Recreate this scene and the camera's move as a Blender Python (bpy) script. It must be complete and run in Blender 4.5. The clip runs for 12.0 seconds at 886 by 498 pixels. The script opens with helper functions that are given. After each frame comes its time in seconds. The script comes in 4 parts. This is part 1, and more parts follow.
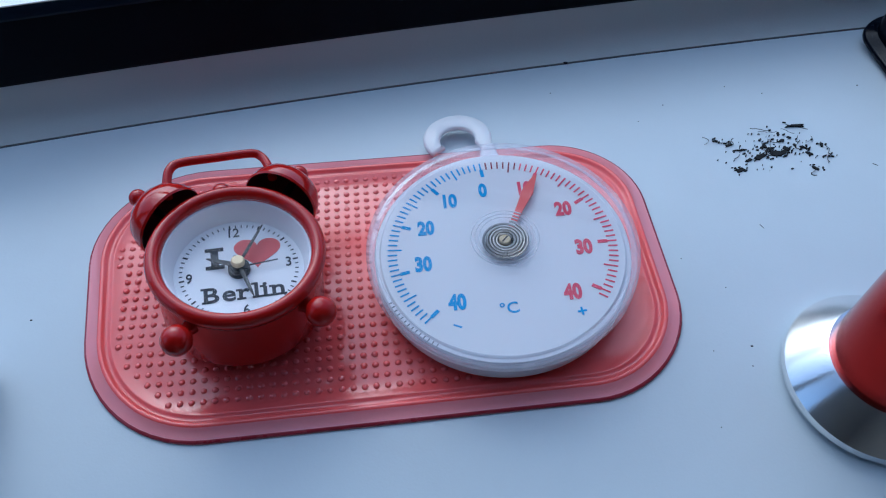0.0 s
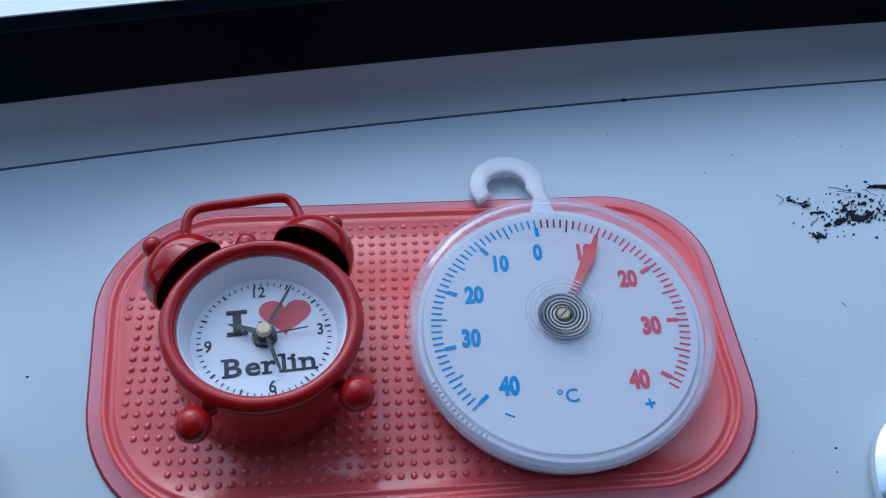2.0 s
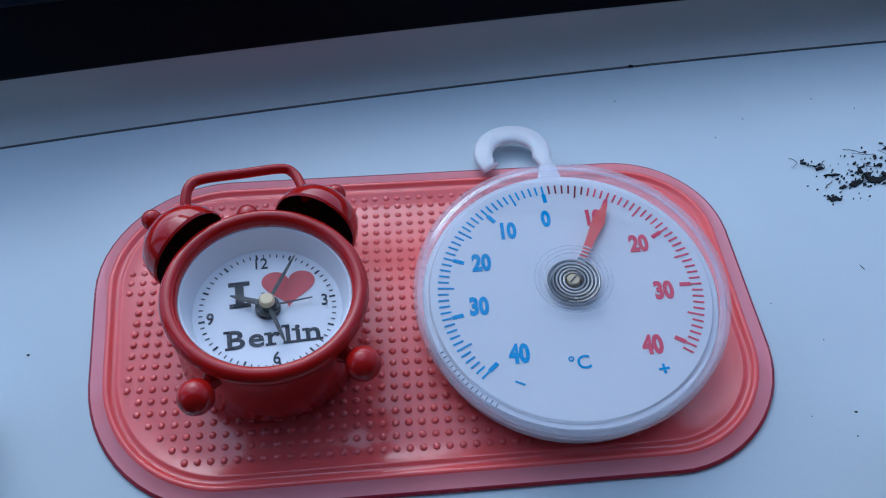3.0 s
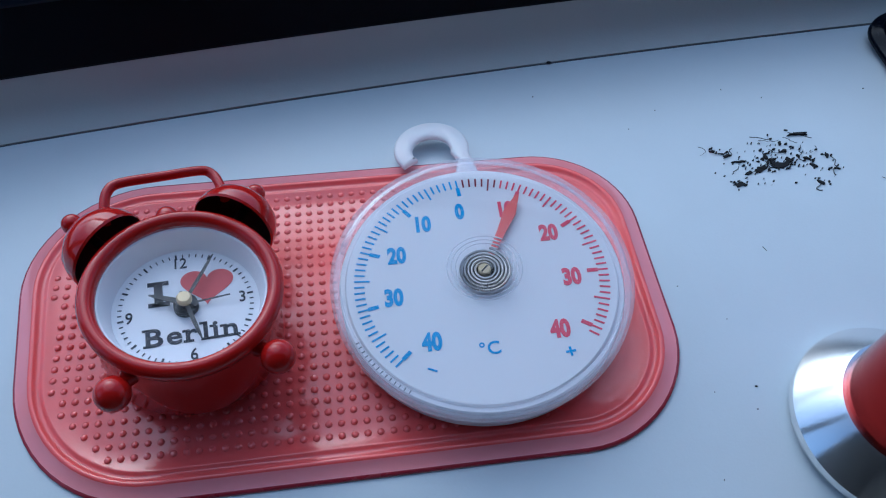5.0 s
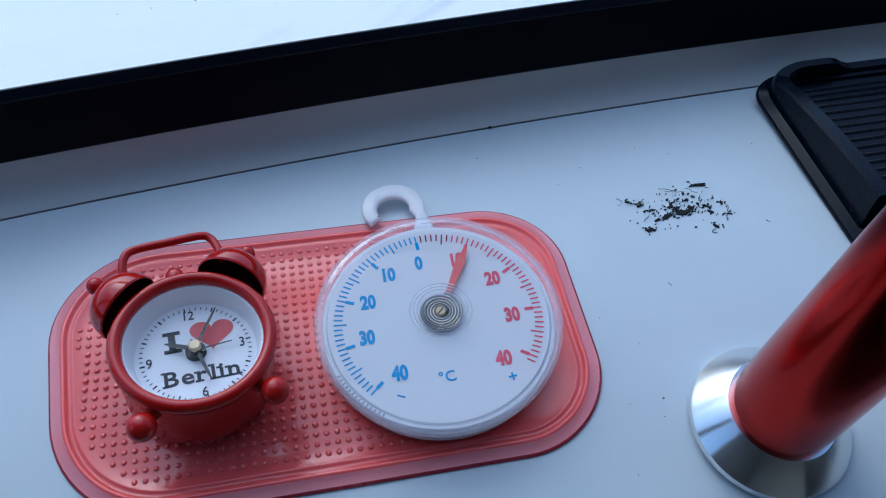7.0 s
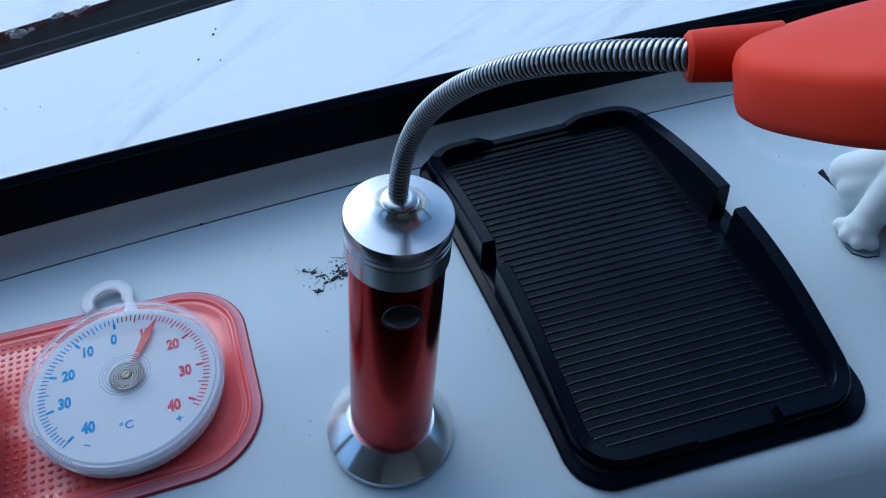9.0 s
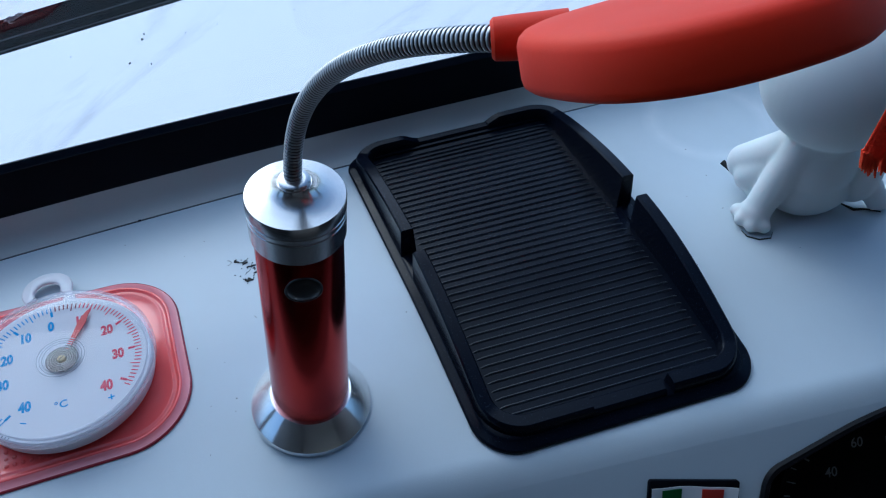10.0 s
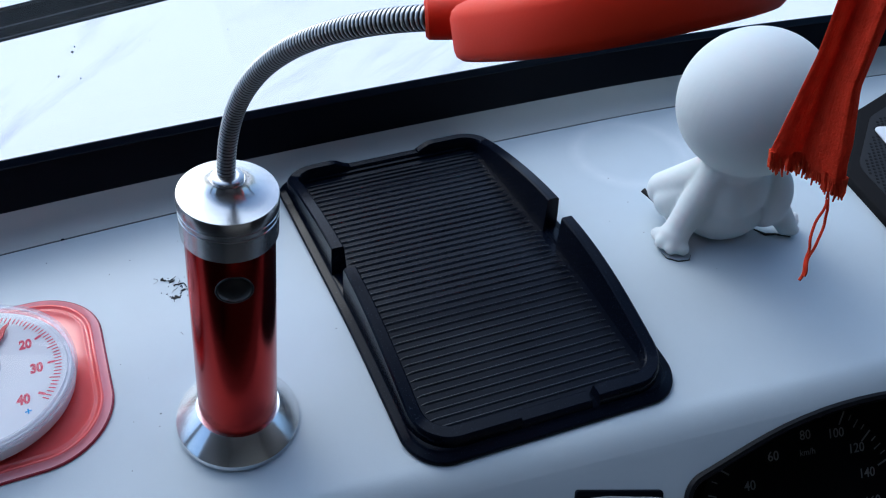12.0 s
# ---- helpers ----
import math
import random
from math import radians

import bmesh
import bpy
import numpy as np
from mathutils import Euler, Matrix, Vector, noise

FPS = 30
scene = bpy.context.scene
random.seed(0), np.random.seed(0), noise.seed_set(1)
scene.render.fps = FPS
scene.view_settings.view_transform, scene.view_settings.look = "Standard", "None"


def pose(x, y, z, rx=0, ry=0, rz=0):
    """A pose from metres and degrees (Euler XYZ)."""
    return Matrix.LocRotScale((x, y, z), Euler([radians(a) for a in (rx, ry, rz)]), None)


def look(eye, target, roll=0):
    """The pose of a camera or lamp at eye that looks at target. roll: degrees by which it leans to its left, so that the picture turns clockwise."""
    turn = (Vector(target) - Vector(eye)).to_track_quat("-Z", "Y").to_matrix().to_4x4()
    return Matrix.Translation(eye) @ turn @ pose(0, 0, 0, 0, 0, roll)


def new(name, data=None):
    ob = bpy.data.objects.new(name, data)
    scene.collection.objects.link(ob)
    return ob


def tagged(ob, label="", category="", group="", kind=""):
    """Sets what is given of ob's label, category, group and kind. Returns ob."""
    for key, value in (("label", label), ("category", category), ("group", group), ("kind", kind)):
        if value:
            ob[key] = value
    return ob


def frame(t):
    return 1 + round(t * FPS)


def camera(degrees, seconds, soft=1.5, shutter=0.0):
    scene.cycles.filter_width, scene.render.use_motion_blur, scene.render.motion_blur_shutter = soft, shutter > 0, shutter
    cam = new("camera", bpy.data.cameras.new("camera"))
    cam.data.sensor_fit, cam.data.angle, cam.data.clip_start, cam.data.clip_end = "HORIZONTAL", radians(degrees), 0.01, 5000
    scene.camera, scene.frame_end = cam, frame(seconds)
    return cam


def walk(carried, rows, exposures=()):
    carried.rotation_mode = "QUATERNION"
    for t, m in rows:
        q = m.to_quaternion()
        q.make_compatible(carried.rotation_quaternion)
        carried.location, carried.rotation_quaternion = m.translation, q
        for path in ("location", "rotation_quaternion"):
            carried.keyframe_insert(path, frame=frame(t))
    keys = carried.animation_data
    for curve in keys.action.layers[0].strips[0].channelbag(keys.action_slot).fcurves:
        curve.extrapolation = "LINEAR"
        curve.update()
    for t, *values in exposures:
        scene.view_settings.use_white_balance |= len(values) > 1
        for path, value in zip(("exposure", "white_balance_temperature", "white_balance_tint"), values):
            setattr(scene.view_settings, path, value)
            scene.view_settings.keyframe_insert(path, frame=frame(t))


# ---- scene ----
cam = camera(55.12, 12.0, soft=1.15)
PATH = [
    (0, (-0.0012, -0.1362, 0.1756), (-0.0655, 1.1560, -1.3496), -3.27),
    (0.5, (-0.0035, -0.1346, 0.1735), (-0.0532, 1.1513, -1.3575), -2.43),
    (1, (-0.0079, -0.1297, 0.1738), (-0.0635, 1.1521, -1.3604), -2.41),
    (1.5, (-0.0066, -0.1020, 0.1736), (-0.0627, 1.1720, -1.3671), -1.44),
    (2, (-0.0148, -0.1050, 0.1709), (-0.0686, 1.1488, -1.3865), -0.35),
    (2.5, (-0.0186, -0.1096, 0.1626), (-0.1004, 1.1218, -1.4113), -1.79),
    (3, (-0.0144, -0.1066, 0.1638), (-0.0863, 1.1331, -1.4039), -2.13),
    (3.5, (-0.0089, -0.1089, 0.1659), (-0.0586, 1.1392, -1.3961), -1.74),
    (3.7, (-0.0041, -0.1092, 0.1674), (-0.0473, 1.1472, -1.3881), -1.89),
    (5.5, (-0.0006, -0.1146, 0.1669), (0.0019, 1.1272, -1.4008), -1.18),
    (6, (-0.0003, -0.1184, 0.1674), (0.0128, 1.1283, -1.3964), -0.88),
    (6.5, (-0.0012, -0.1245, 0.1886), (0.0506, 1.1144, -1.3806), -0.26),
    (6.7, (-0.0026, -0.1283, 0.1948), (0.0820, 1.1209, -1.3647), 0.55),
    (8.3, (0.0362, -0.1698, 0.2488), (0.1331, 1.1782, -1.2256), -4.16),
    (8.5, (0.0483, -0.1869, 0.2384), (0.1870, 1.1762, -1.2185), -3.57),
    (9, (0.0864, -0.1959, 0.2480), (0.3354, 1.2064, -1.1561), -2.70),
    (9.5, (0.1003, -0.2099, 0.2554), (0.3836, 1.2013, -1.1332), -2.88),
    (10, (0.1047, -0.2242, 0.2558), (0.4095, 1.1875, -1.1278), -2.25),
    (10.5, (0.1075, -0.2542, 0.2532), (0.4259, 1.1349, -1.1501), -1.96),
    (11, (0.1009, -0.2439, 0.2566), (0.4459, 1.1457, -1.1398), -1.44),
    (11.5, (0.1001, -0.2398, 0.2342), (0.5180, 1.1474, -1.1446), 0.21),
    (12, (0.0999, -0.2376, 0.2467), (0.5925, 1.2153, -1.0365), 2.44),
]
walk(cam, [(t, look(eye, target, roll)) for t, eye, target, roll in PATH],
     exposures=[(0, 0.52, 4930, 2), (2.5, 0.42, 4760, 2), (6.5, 0.50, 4930, 2), (8.5, 0.18, 4620, -2), (9.5, 0.30, 4760, 0), (10.5, 0.43, 4900, 0), (11.5, 0.62, 5180, 2), (12, 0.66, 5300, 4)])

# ---- world, sun, exposure ----
world = bpy.data.worlds.new("overcast_world")
scene.world = world
world.use_nodes = True
_wn = world.node_tree.nodes
_sky = _wn.new("ShaderNodeTexSky")
_sky.sky_type, _sky.sun_disc = "NISHITA", False
_sky.sun_elevation, _sky.sun_rotation = radians(40), radians(-20)
_sky.dust_density, _sky.ozone_density = 3.0, 1.6
_wn["Background"].inputs["Strength"].default_value = 0.15
world.node_tree.links.new(_sky.outputs["Color"], _wn["Background"].inputs["Color"])
_sun = bpy.data.lights.new("sun", "SUN")
_sun.energy, _sun.angle, _sun.color = 0.5, radians(60), (1.0, 0.97, 0.93)
_so = new("sun", _sun)
_so.matrix_world = look((-1.2, 3.2, 6.5), (0, 0, 0))


# ---- helpers for shapes: all shapes are written in millimetres ----
MM = 0.001


def nd(nt, kind, **inputs):
    n = nt.nodes.new(kind)
    for k, v in inputs.items():
        n.inputs[k.replace("_", " ")].default_value = v
    return n


def mat(name, color, rough=0.5, metal=0.0, var=0.08, scale=60.0, fine=900.0, bump=0.05, coat=0.0, rough_var=0.12,
        transmission=0.0, sss=0.0, dust=0.0, dust_color=(0.5, 0.5, 0.5), ior=1.45, spec=0.5):
    """A surface with stains at one scale, grain at a finer one, and uneven gloss."""
    m = bpy.data.materials.new(name)
    m.use_nodes = True
    nt = m.node_tree
    b = nt.nodes["Principled BSDF"]
    tc = nt.nodes.new("ShaderNodeTexCoord")
    n1 = nd(nt, "ShaderNodeTexNoise", Scale=scale, Detail=5.0, Roughness=0.6)
    n2 = nd(nt, "ShaderNodeTexNoise", Scale=fine, Detail=3.0, Roughness=0.6)
    for n in (n1, n2):
        nt.links.new(tc.outputs["Object"], n.inputs["Vector"])
    mix = nt.nodes.new("ShaderNodeMixRGB")
    mix.blend_type = "MIX"
    lo = tuple(c * (1 - var) for c in color)
    hi = tuple(min(1.0, c * (1 + var)) for c in color)
    mix.inputs[1].default_value, mix.inputs[2].default_value = (*lo, 1), (*hi, 1)
    nt.links.new(n1.outputs["Fac"], mix.inputs[0])
    out = mix.outputs[0]
    if dust > 0:
        ramp = nt.nodes.new("ShaderNodeValToRGB")
        ramp.color_ramp.elements[0].position, ramp.color_ramp.elements[1].position = 0.60, 0.72
        nt.links.new(n2.outputs["Fac"], ramp.inputs[0])
        mul = nt.nodes.new("ShaderNodeMath")
        mul.operation = "MULTIPLY"
        mul.inputs[1].default_value = dust
        nt.links.new(ramp.outputs[0], mul.inputs[0])
        mx = nt.nodes.new("ShaderNodeMixRGB")
        mx.inputs[2].default_value = (*dust_color, 1)
        nt.links.new(mul.outputs[0], mx.inputs[0])
        nt.links.new(out, mx.inputs[1])
        out = mx.outputs[0]
    nt.links.new(out, b.inputs["Base Color"])
    rr = nt.nodes.new("ShaderNodeMapRange")
    rr.inputs["To Min"].default_value = max(0.02, rough - rough_var)
    rr.inputs["To Max"].default_value = min(1.0, rough + rough_var)
    nt.links.new(n1.outputs["Fac"], rr.inputs["Value"])
    nt.links.new(rr.outputs[0], b.inputs["Roughness"])
    b.inputs["Metallic"].default_value = metal
    b.inputs["IOR"].default_value = ior
    b.inputs["Specular IOR Level"].default_value = spec
    b.inputs["Coat Weight"].default_value = coat
    b.inputs["Coat Roughness"].default_value = 0.12
    b.inputs["Transmission Weight"].default_value = transmission
    if sss > 0:
        b.inputs["Subsurface Weight"].default_value = sss
        b.inputs["Subsurface Radius"].default_value = (0.004, 0.003, 0.003)
        b.inputs["Subsurface Scale"].default_value = 1.0
    if bump > 0:
        bp = nd(nt, "ShaderNodeBump", Strength=bump, Distance=0.001)
        nt.links.new(n2.outputs["Fac"], bp.inputs["Height"])
        nt.links.new(bp.outputs[0], b.inputs["Normal"])
    return m


def clear(name, tint=(1, 1, 1), gloss=1.0, rough=0.03, haze=0.0, haze_scale=30.0, haze_color=(0.8, 0.85, 0.9), lo=0.56, hi=0.78):
    """Thin clear plastic or glass: lets light through, mirrors by Fresnel, with an optional film of dirt."""
    m = bpy.data.materials.new(name)
    m.use_nodes = True
    nt = m.node_tree
    for n in list(nt.nodes):
        if n.type != "OUTPUT_MATERIAL":
            nt.nodes.remove(n)
    o = nt.nodes["Material Output"]
    tr = nt.nodes.new("ShaderNodeBsdfTransparent")
    tr.inputs[0].default_value = (*tint, 1)
    gl = nd(nt, "ShaderNodeBsdfGlossy", Roughness=rough)
    fr = nd(nt, "ShaderNodeFresnel", IOR=1.45)
    mu = nt.nodes.new("ShaderNodeMath")
    mu.operation = "MULTIPLY"
    mu.inputs[1].default_value = gloss
    nt.links.new(fr.outputs[0], mu.inputs[0])
    mx = nt.nodes.new("ShaderNodeMixShader")
    nt.links.new(mu.outputs[0], mx.inputs[0])
    nt.links.new(tr.outputs[0], mx.inputs[1])
    nt.links.new(gl.outputs[0], mx.inputs[2])
    last = mx.outputs[0]
    if haze > 0:
        tc = nt.nodes.new("ShaderNodeTexCoord")
        mp = nt.nodes.new("ShaderNodeMapping")
        mp.inputs["Rotation"].default_value = (0, radians(-52), 0)
        ms = nt.nodes.new("ShaderNodeMapping")
        ms.inputs["Scale"].default_value = (1.0, 1.0, 0.22)
        nt.links.new(mp.outputs[0], ms.inputs["Vector"])
        nz = nd(nt, "ShaderNodeTexNoise", Scale=haze_scale, Detail=6.0, Roughness=0.65, Distortion=0.8)
        nt.links.new(tc.outputs["Object"], mp.inputs["Vector"])
        nt.links.new(ms.outputs[0], nz.inputs["Vector"])
        rp = nt.nodes.new("ShaderNodeValToRGB")
        rp.color_ramp.elements[0].position, rp.color_ramp.elements[1].position = lo, hi
        nt.links.new(nz.outputs["Fac"], rp.inputs[0])
        m2 = nt.nodes.new("ShaderNodeMath")
        m2.operation = "MULTIPLY"
        m2.inputs[1].default_value = haze
        nt.links.new(rp.outputs[0], m2.inputs[0])
        df = nt.nodes.new("ShaderNodeBsdfDiffuse")
        df.inputs[0].default_value = (*haze_color, 1)
        m3 = nt.nodes.new("ShaderNodeMixShader")
        nt.links.new(m2.outputs[0], m3.inputs[0])
        nt.links.new(last, m3.inputs[1])
        nt.links.new(df.outputs[0], m3.inputs[2])
        last = m3.outputs[0]
    nt.links.new(last, o.inputs["Surface"])
    return m


def part(name, bm, material, parent=None, label="", m=None, sharp=35.0, scaled=False, kind=""):
    """Links a bmesh, in millimetres, as one mesh object; m: its pose in millimetres inside its parent."""
    if m is not None:
        bm.transform(m)
    if not scaled:
        bm.transform(Matrix.Scale(MM, 4))
    bmesh.ops.recalc_face_normals(bm, faces=bm.faces[:])
    me = bpy.data.meshes.new(name)
    bm.to_mesh(me)
    bm.free()
    me.polygons.foreach_set("use_smooth", [True] * len(me.polygons))
    me.set_sharp_from_angle(angle=radians(sharp))
    if material is not None:
        me.materials.append(material)
    ob = new(name, me)
    if parent is not None:
        ob.parent = parent
    if label:
        ob["label"] = label
    if kind:
        ob["kind"] = kind
    return ob


def thing(name, label, category, at=None, group=""):
    """An empty at the thing's base, which holds its parts; at: its pose in millimetres."""
    e = new(name)
    e.empty_display_size = 0.01
    if at is not None:
        mm = at.copy()
        mm.translation = at.translation * MM
        e.matrix_basis = mm
    return tagged(e, label, category, group)


def bridge(bm, loops, closed=True, cap0=False, cap1=False):
    rows = [[bm.verts.new(p) for p in lp] for lp in loops]
    n = len(rows[0])
    for a, b in zip(rows, rows[1:]):
        for i in range(n if closed else n - 1):
            j = (i + 1) % n
            bm.faces.new((a[i], a[j], b[j], b[i]))
    if cap0:
        bm.faces.new(rows[0][::-1])
    if cap1:
        bm.faces.new(rows[-1])
    return rows


def lathe(profile, seg=64, cap0=True, cap1=True):
    bm = bmesh.new()
    loops = [[(r * math.cos(2 * math.pi * i / seg), r * math.sin(2 * math.pi * i / seg), z) for i in range(seg)] for r, z in profile]
    bridge(bm, loops, True, cap0, cap1)
    return bm


def ring(profile, seg=96):
    """A closed profile turned round the axis."""
    bm = bmesh.new()
    n = len(profile)
    rows = [[bm.verts.new((r * math.cos(2 * math.pi * i / seg), r * math.sin(2 * math.pi * i / seg), z)) for r, z in profile] for i in range(seg)]
    for i in range(seg):
        a, b = rows[i], rows[(i + 1) % seg]
        for k in range(n):
            l = (k + 1) % n
            bm.faces.new((a[k], a[l], b[l], b[k]))
    return bm


def circle_profile(r0, z0, r, n=14, sx=1.0, sz=1.0):
    return [(r0 + r * sx * math.cos(2 * math.pi * k / n), z0 + r * sz * math.sin(2 * math.pi * k / n)) for k in range(n)]


def rounded(corners, r, n=8):
    """Outline of a polygon, counter-clockwise, with rounded corners (r: one radius or one a corner)."""
    out = []
    k = len(corners)
    for i in range(k):
        p, a, b = Vector(corners[i]), Vector(corners[i - 1]), Vector(corners[(i + 1) % k])
        d1, d2 = (a - p).normalized(), (b - p).normalized()
        ang = d1.angle(d2)
        rr = r[i] if isinstance(r, (list, tuple)) else r
        c = p + (d1 + d2).normalized() * rr / math.sin(ang / 2)
        t = rr / math.tan(ang / 2)
        s, e = p + d1 * t - c, p + d2 * t - c
        sweep = math.pi - ang
        for j in range(n + 1):
            th = sweep * j / n
            out.append(c + Vector((s.x * math.cos(th) - s.y * math.sin(th), s.x * math.sin(th) + s.y * math.cos(th))))
    return out


def inset(outline, d):
    k = len(outline)
    res = []
    for i in range(k):
        t = (outline[(i + 1) % k] - outline[i - 1]).normalized()
        res.append(outline[i] + Vector((-t.y, t.x)) * d)
    return res


def slab(outline, z0, z1, bevel=0.5, steps=3):
    """A slab from an outline with rounded upper and lower edges."""
    bm = bmesh.new()
    bevel = min(bevel, (z1 - z0) / 2 - 1e-4)
    loops = []
    for s in range(steps + 1):
        a = math.pi / 2 * s / steps
        loops.append([(p.x, p.y, z0 + bevel - bevel * math.cos(a)) for p in inset(outline, bevel * (1 - math.sin(a)))])
    for s in range(steps + 1):
        a = math.pi / 2 * s / steps
        loops.append([(p.x, p.y, z1 - bevel + bevel * math.sin(a)) for p in inset(outline, bevel * (1 - math.cos(a)))])
    bridge(bm, loops, True, True, True)
    return bm


def rect(w, d, cx=0.0, cy=0.0):
    return [(cx - w / 2, cy - d / 2), (cx + w / 2, cy - d / 2), (cx + w / 2, cy + d / 2), (cx - w / 2, cy + d / 2)]


def tube(points, radius, seg=12, caps=True, flat=1.0):
    """A tube along points; radius: a number or one a point."""
    bm = bmesh.new()
    pts = [Vector(p) for p in points]
    loops = []
    nrm = None
    for i, p in enumerate(pts):
        t = (pts[min(i + 1, len(pts) - 1)] - pts[max(i - 1, 0)]).normalized()
        if nrm is None:
            nrm = t.orthogonal().normalized()
        nrm = (nrm - t * nrm.dot(t)).normalized()
        bi = t.cross(nrm)
        r = radius[i] if isinstance(radius, (list, tuple)) else radius
        loops.append([p + (nrm * math.cos(2 * math.pi * k / seg) + bi * math.sin(2 * math.pi * k / seg) * flat) * r for k in range(seg)])
    bridge(bm, loops, True, caps, caps)
    return bm


def bez(p0, p1, p2, p3, n):
    p0, p1, p2, p3 = map(Vector, (p0, p1, p2, p3))
    return [p0 * (1 - t) ** 3 + p1 * 3 * t * (1 - t) ** 2 + p2 * 3 * t * t * (1 - t) + p3 * t ** 3 for t in (i / n for i in range(n + 1))]


def smooth_path(points, n=8):
    """Points of a smooth line through the given points."""
    p = [Vector(q) for q in points]
    p = [p[0] * 2 - p[1]] + p + [p[-1] * 2 - p[-2]]
    out = []
    for i in range(1, len(p) - 2):
        for j in range(n):
            t = j / n
            out.append(0.5 * (2 * p[i] + (p[i + 1] - p[i - 1]) * t + (2 * p[i - 1] - 5 * p[i] + 4 * p[i + 1] - p[i + 2]) * t * t
                              + (3 * p[i] - p[i - 1] - 3 * p[i + 1] + p[i + 2]) * t ** 3))
    out.append(p[-2])
    return out


def ball(r, seg=24, rings=14, sx=1, sy=1, sz=1, at=(0, 0, 0)):
    bm = bmesh.new()
    bmesh.ops.create_uvsphere(bm, u_segments=seg, v_segments=rings, radius=r)
    bm.transform(Matrix.Translation(at) @ Matrix.Diagonal((sx, sy, sz, 1)))
    return bm


def join(*bms):
    out = bmesh.new()
    for b in bms:
        me = bpy.data.meshes.new("tmp")
        b.to_mesh(me)
        b.free()
        out.from_mesh(me)
        bpy.data.meshes.remove(me)
    return out


def lettering(text, size, thick=0.12, bold=0.0, shear=0.0, widen=1.0):
    """Flat raised letters, centred, as a bmesh in millimetres."""
    cu = bpy.data.curves.new("letters", "FONT")
    cu.body, cu.size, cu.align_x, cu.align_y = text, size, "CENTER", "CENTER"
    cu.extrude, cu.offset, cu.shear, cu.resolution_u = thick / 2, bold, shear, 3
    ob = bpy.data.objects.new("letters", cu)
    scene.collection.objects.link(ob)
    me = bpy.data.meshes.new_from_object(ob.evaluated_get(bpy.context.evaluated_depsgraph_get()))
    bpy.data.objects.remove(ob)
    bm = bmesh.new()
    bm.from_mesh(me)
    bpy.data.meshes.remove(me)
    bpy.data.curves.remove(cu)
    bm.transform(Matrix.Diagonal((widen, 1, 1, 1)))
    return bm


def bar(w, l, t=0.1):
    """A printed bar along y, thin but solid."""
    bm = bmesh.new()
    bmesh.ops.create_cube(bm, size=1.0)
    bm.transform(Matrix.Diagonal((w, l, t, 1)))
    return bm


T, RZ = Matrix.Translation, lambda d: Matrix.Rotation(radians(d), 4, "Z")
RX, RY = lambda d: Matrix.Rotation(radians(d), 4, "X"), lambda d: Matrix.Rotation(radians(d), 4, "Y")


def dash_z(y):
    """Height of the crowned dashboard top."""
    d = 20 - y
    return 0.0 if d < 0 else (-0.0016 * d * d if d < 42 else -2.82 - 0.134 * (d - 42))


def seam_y(x):
    """Where the dashboard meets the gently curved windscreen ledge."""
    u = min(max(x, -170.0), 480.0) / 100
    y = 86.5 + 19.9 * u - 2.59 * u * u + 0.084 * u ** 3
    return y - 34.0 * (1 - math.exp((x + 170) / 120)) if x < -170 else y


def seam_z(x):
    """Height of that line: the dashboard lifts a little towards the passenger side."""
    u = min(max(x, -170.0), 330.0) / 100
    return -0.08 - 2.04 * u + 0.67 * u * u


def along_screen(prof):
    """Sections of a profile (distance past the seam, height) set out along the curved windscreen."""
    loops = []
    for x in range(-680, 981, 20):
        t = Vector((1.0, (seam_y(x + 1) - seam_y(x - 1)) / 2, 0)).normalized()
        n = Vector((-t.y, t.x, 0))
        loops.append([Vector((x, seam_y(x), seam_z(x))) + n * v + Vector((0, 0, z)) for v, z in prof])
    return loops


LEDGE = T((0, 87, 0)) @ RZ(math.degrees(math.atan(0.125)))   # runs along the windscreen

# ---- materials ----
M_DASH = mat("white_dash_plastic", (0.54, 0.60, 0.635), 0.42, var=0.07, scale=22, fine=1500, bump=0.04, rough_var=0.12, dust=0.07, dust_color=(0.38, 0.42, 0.45))


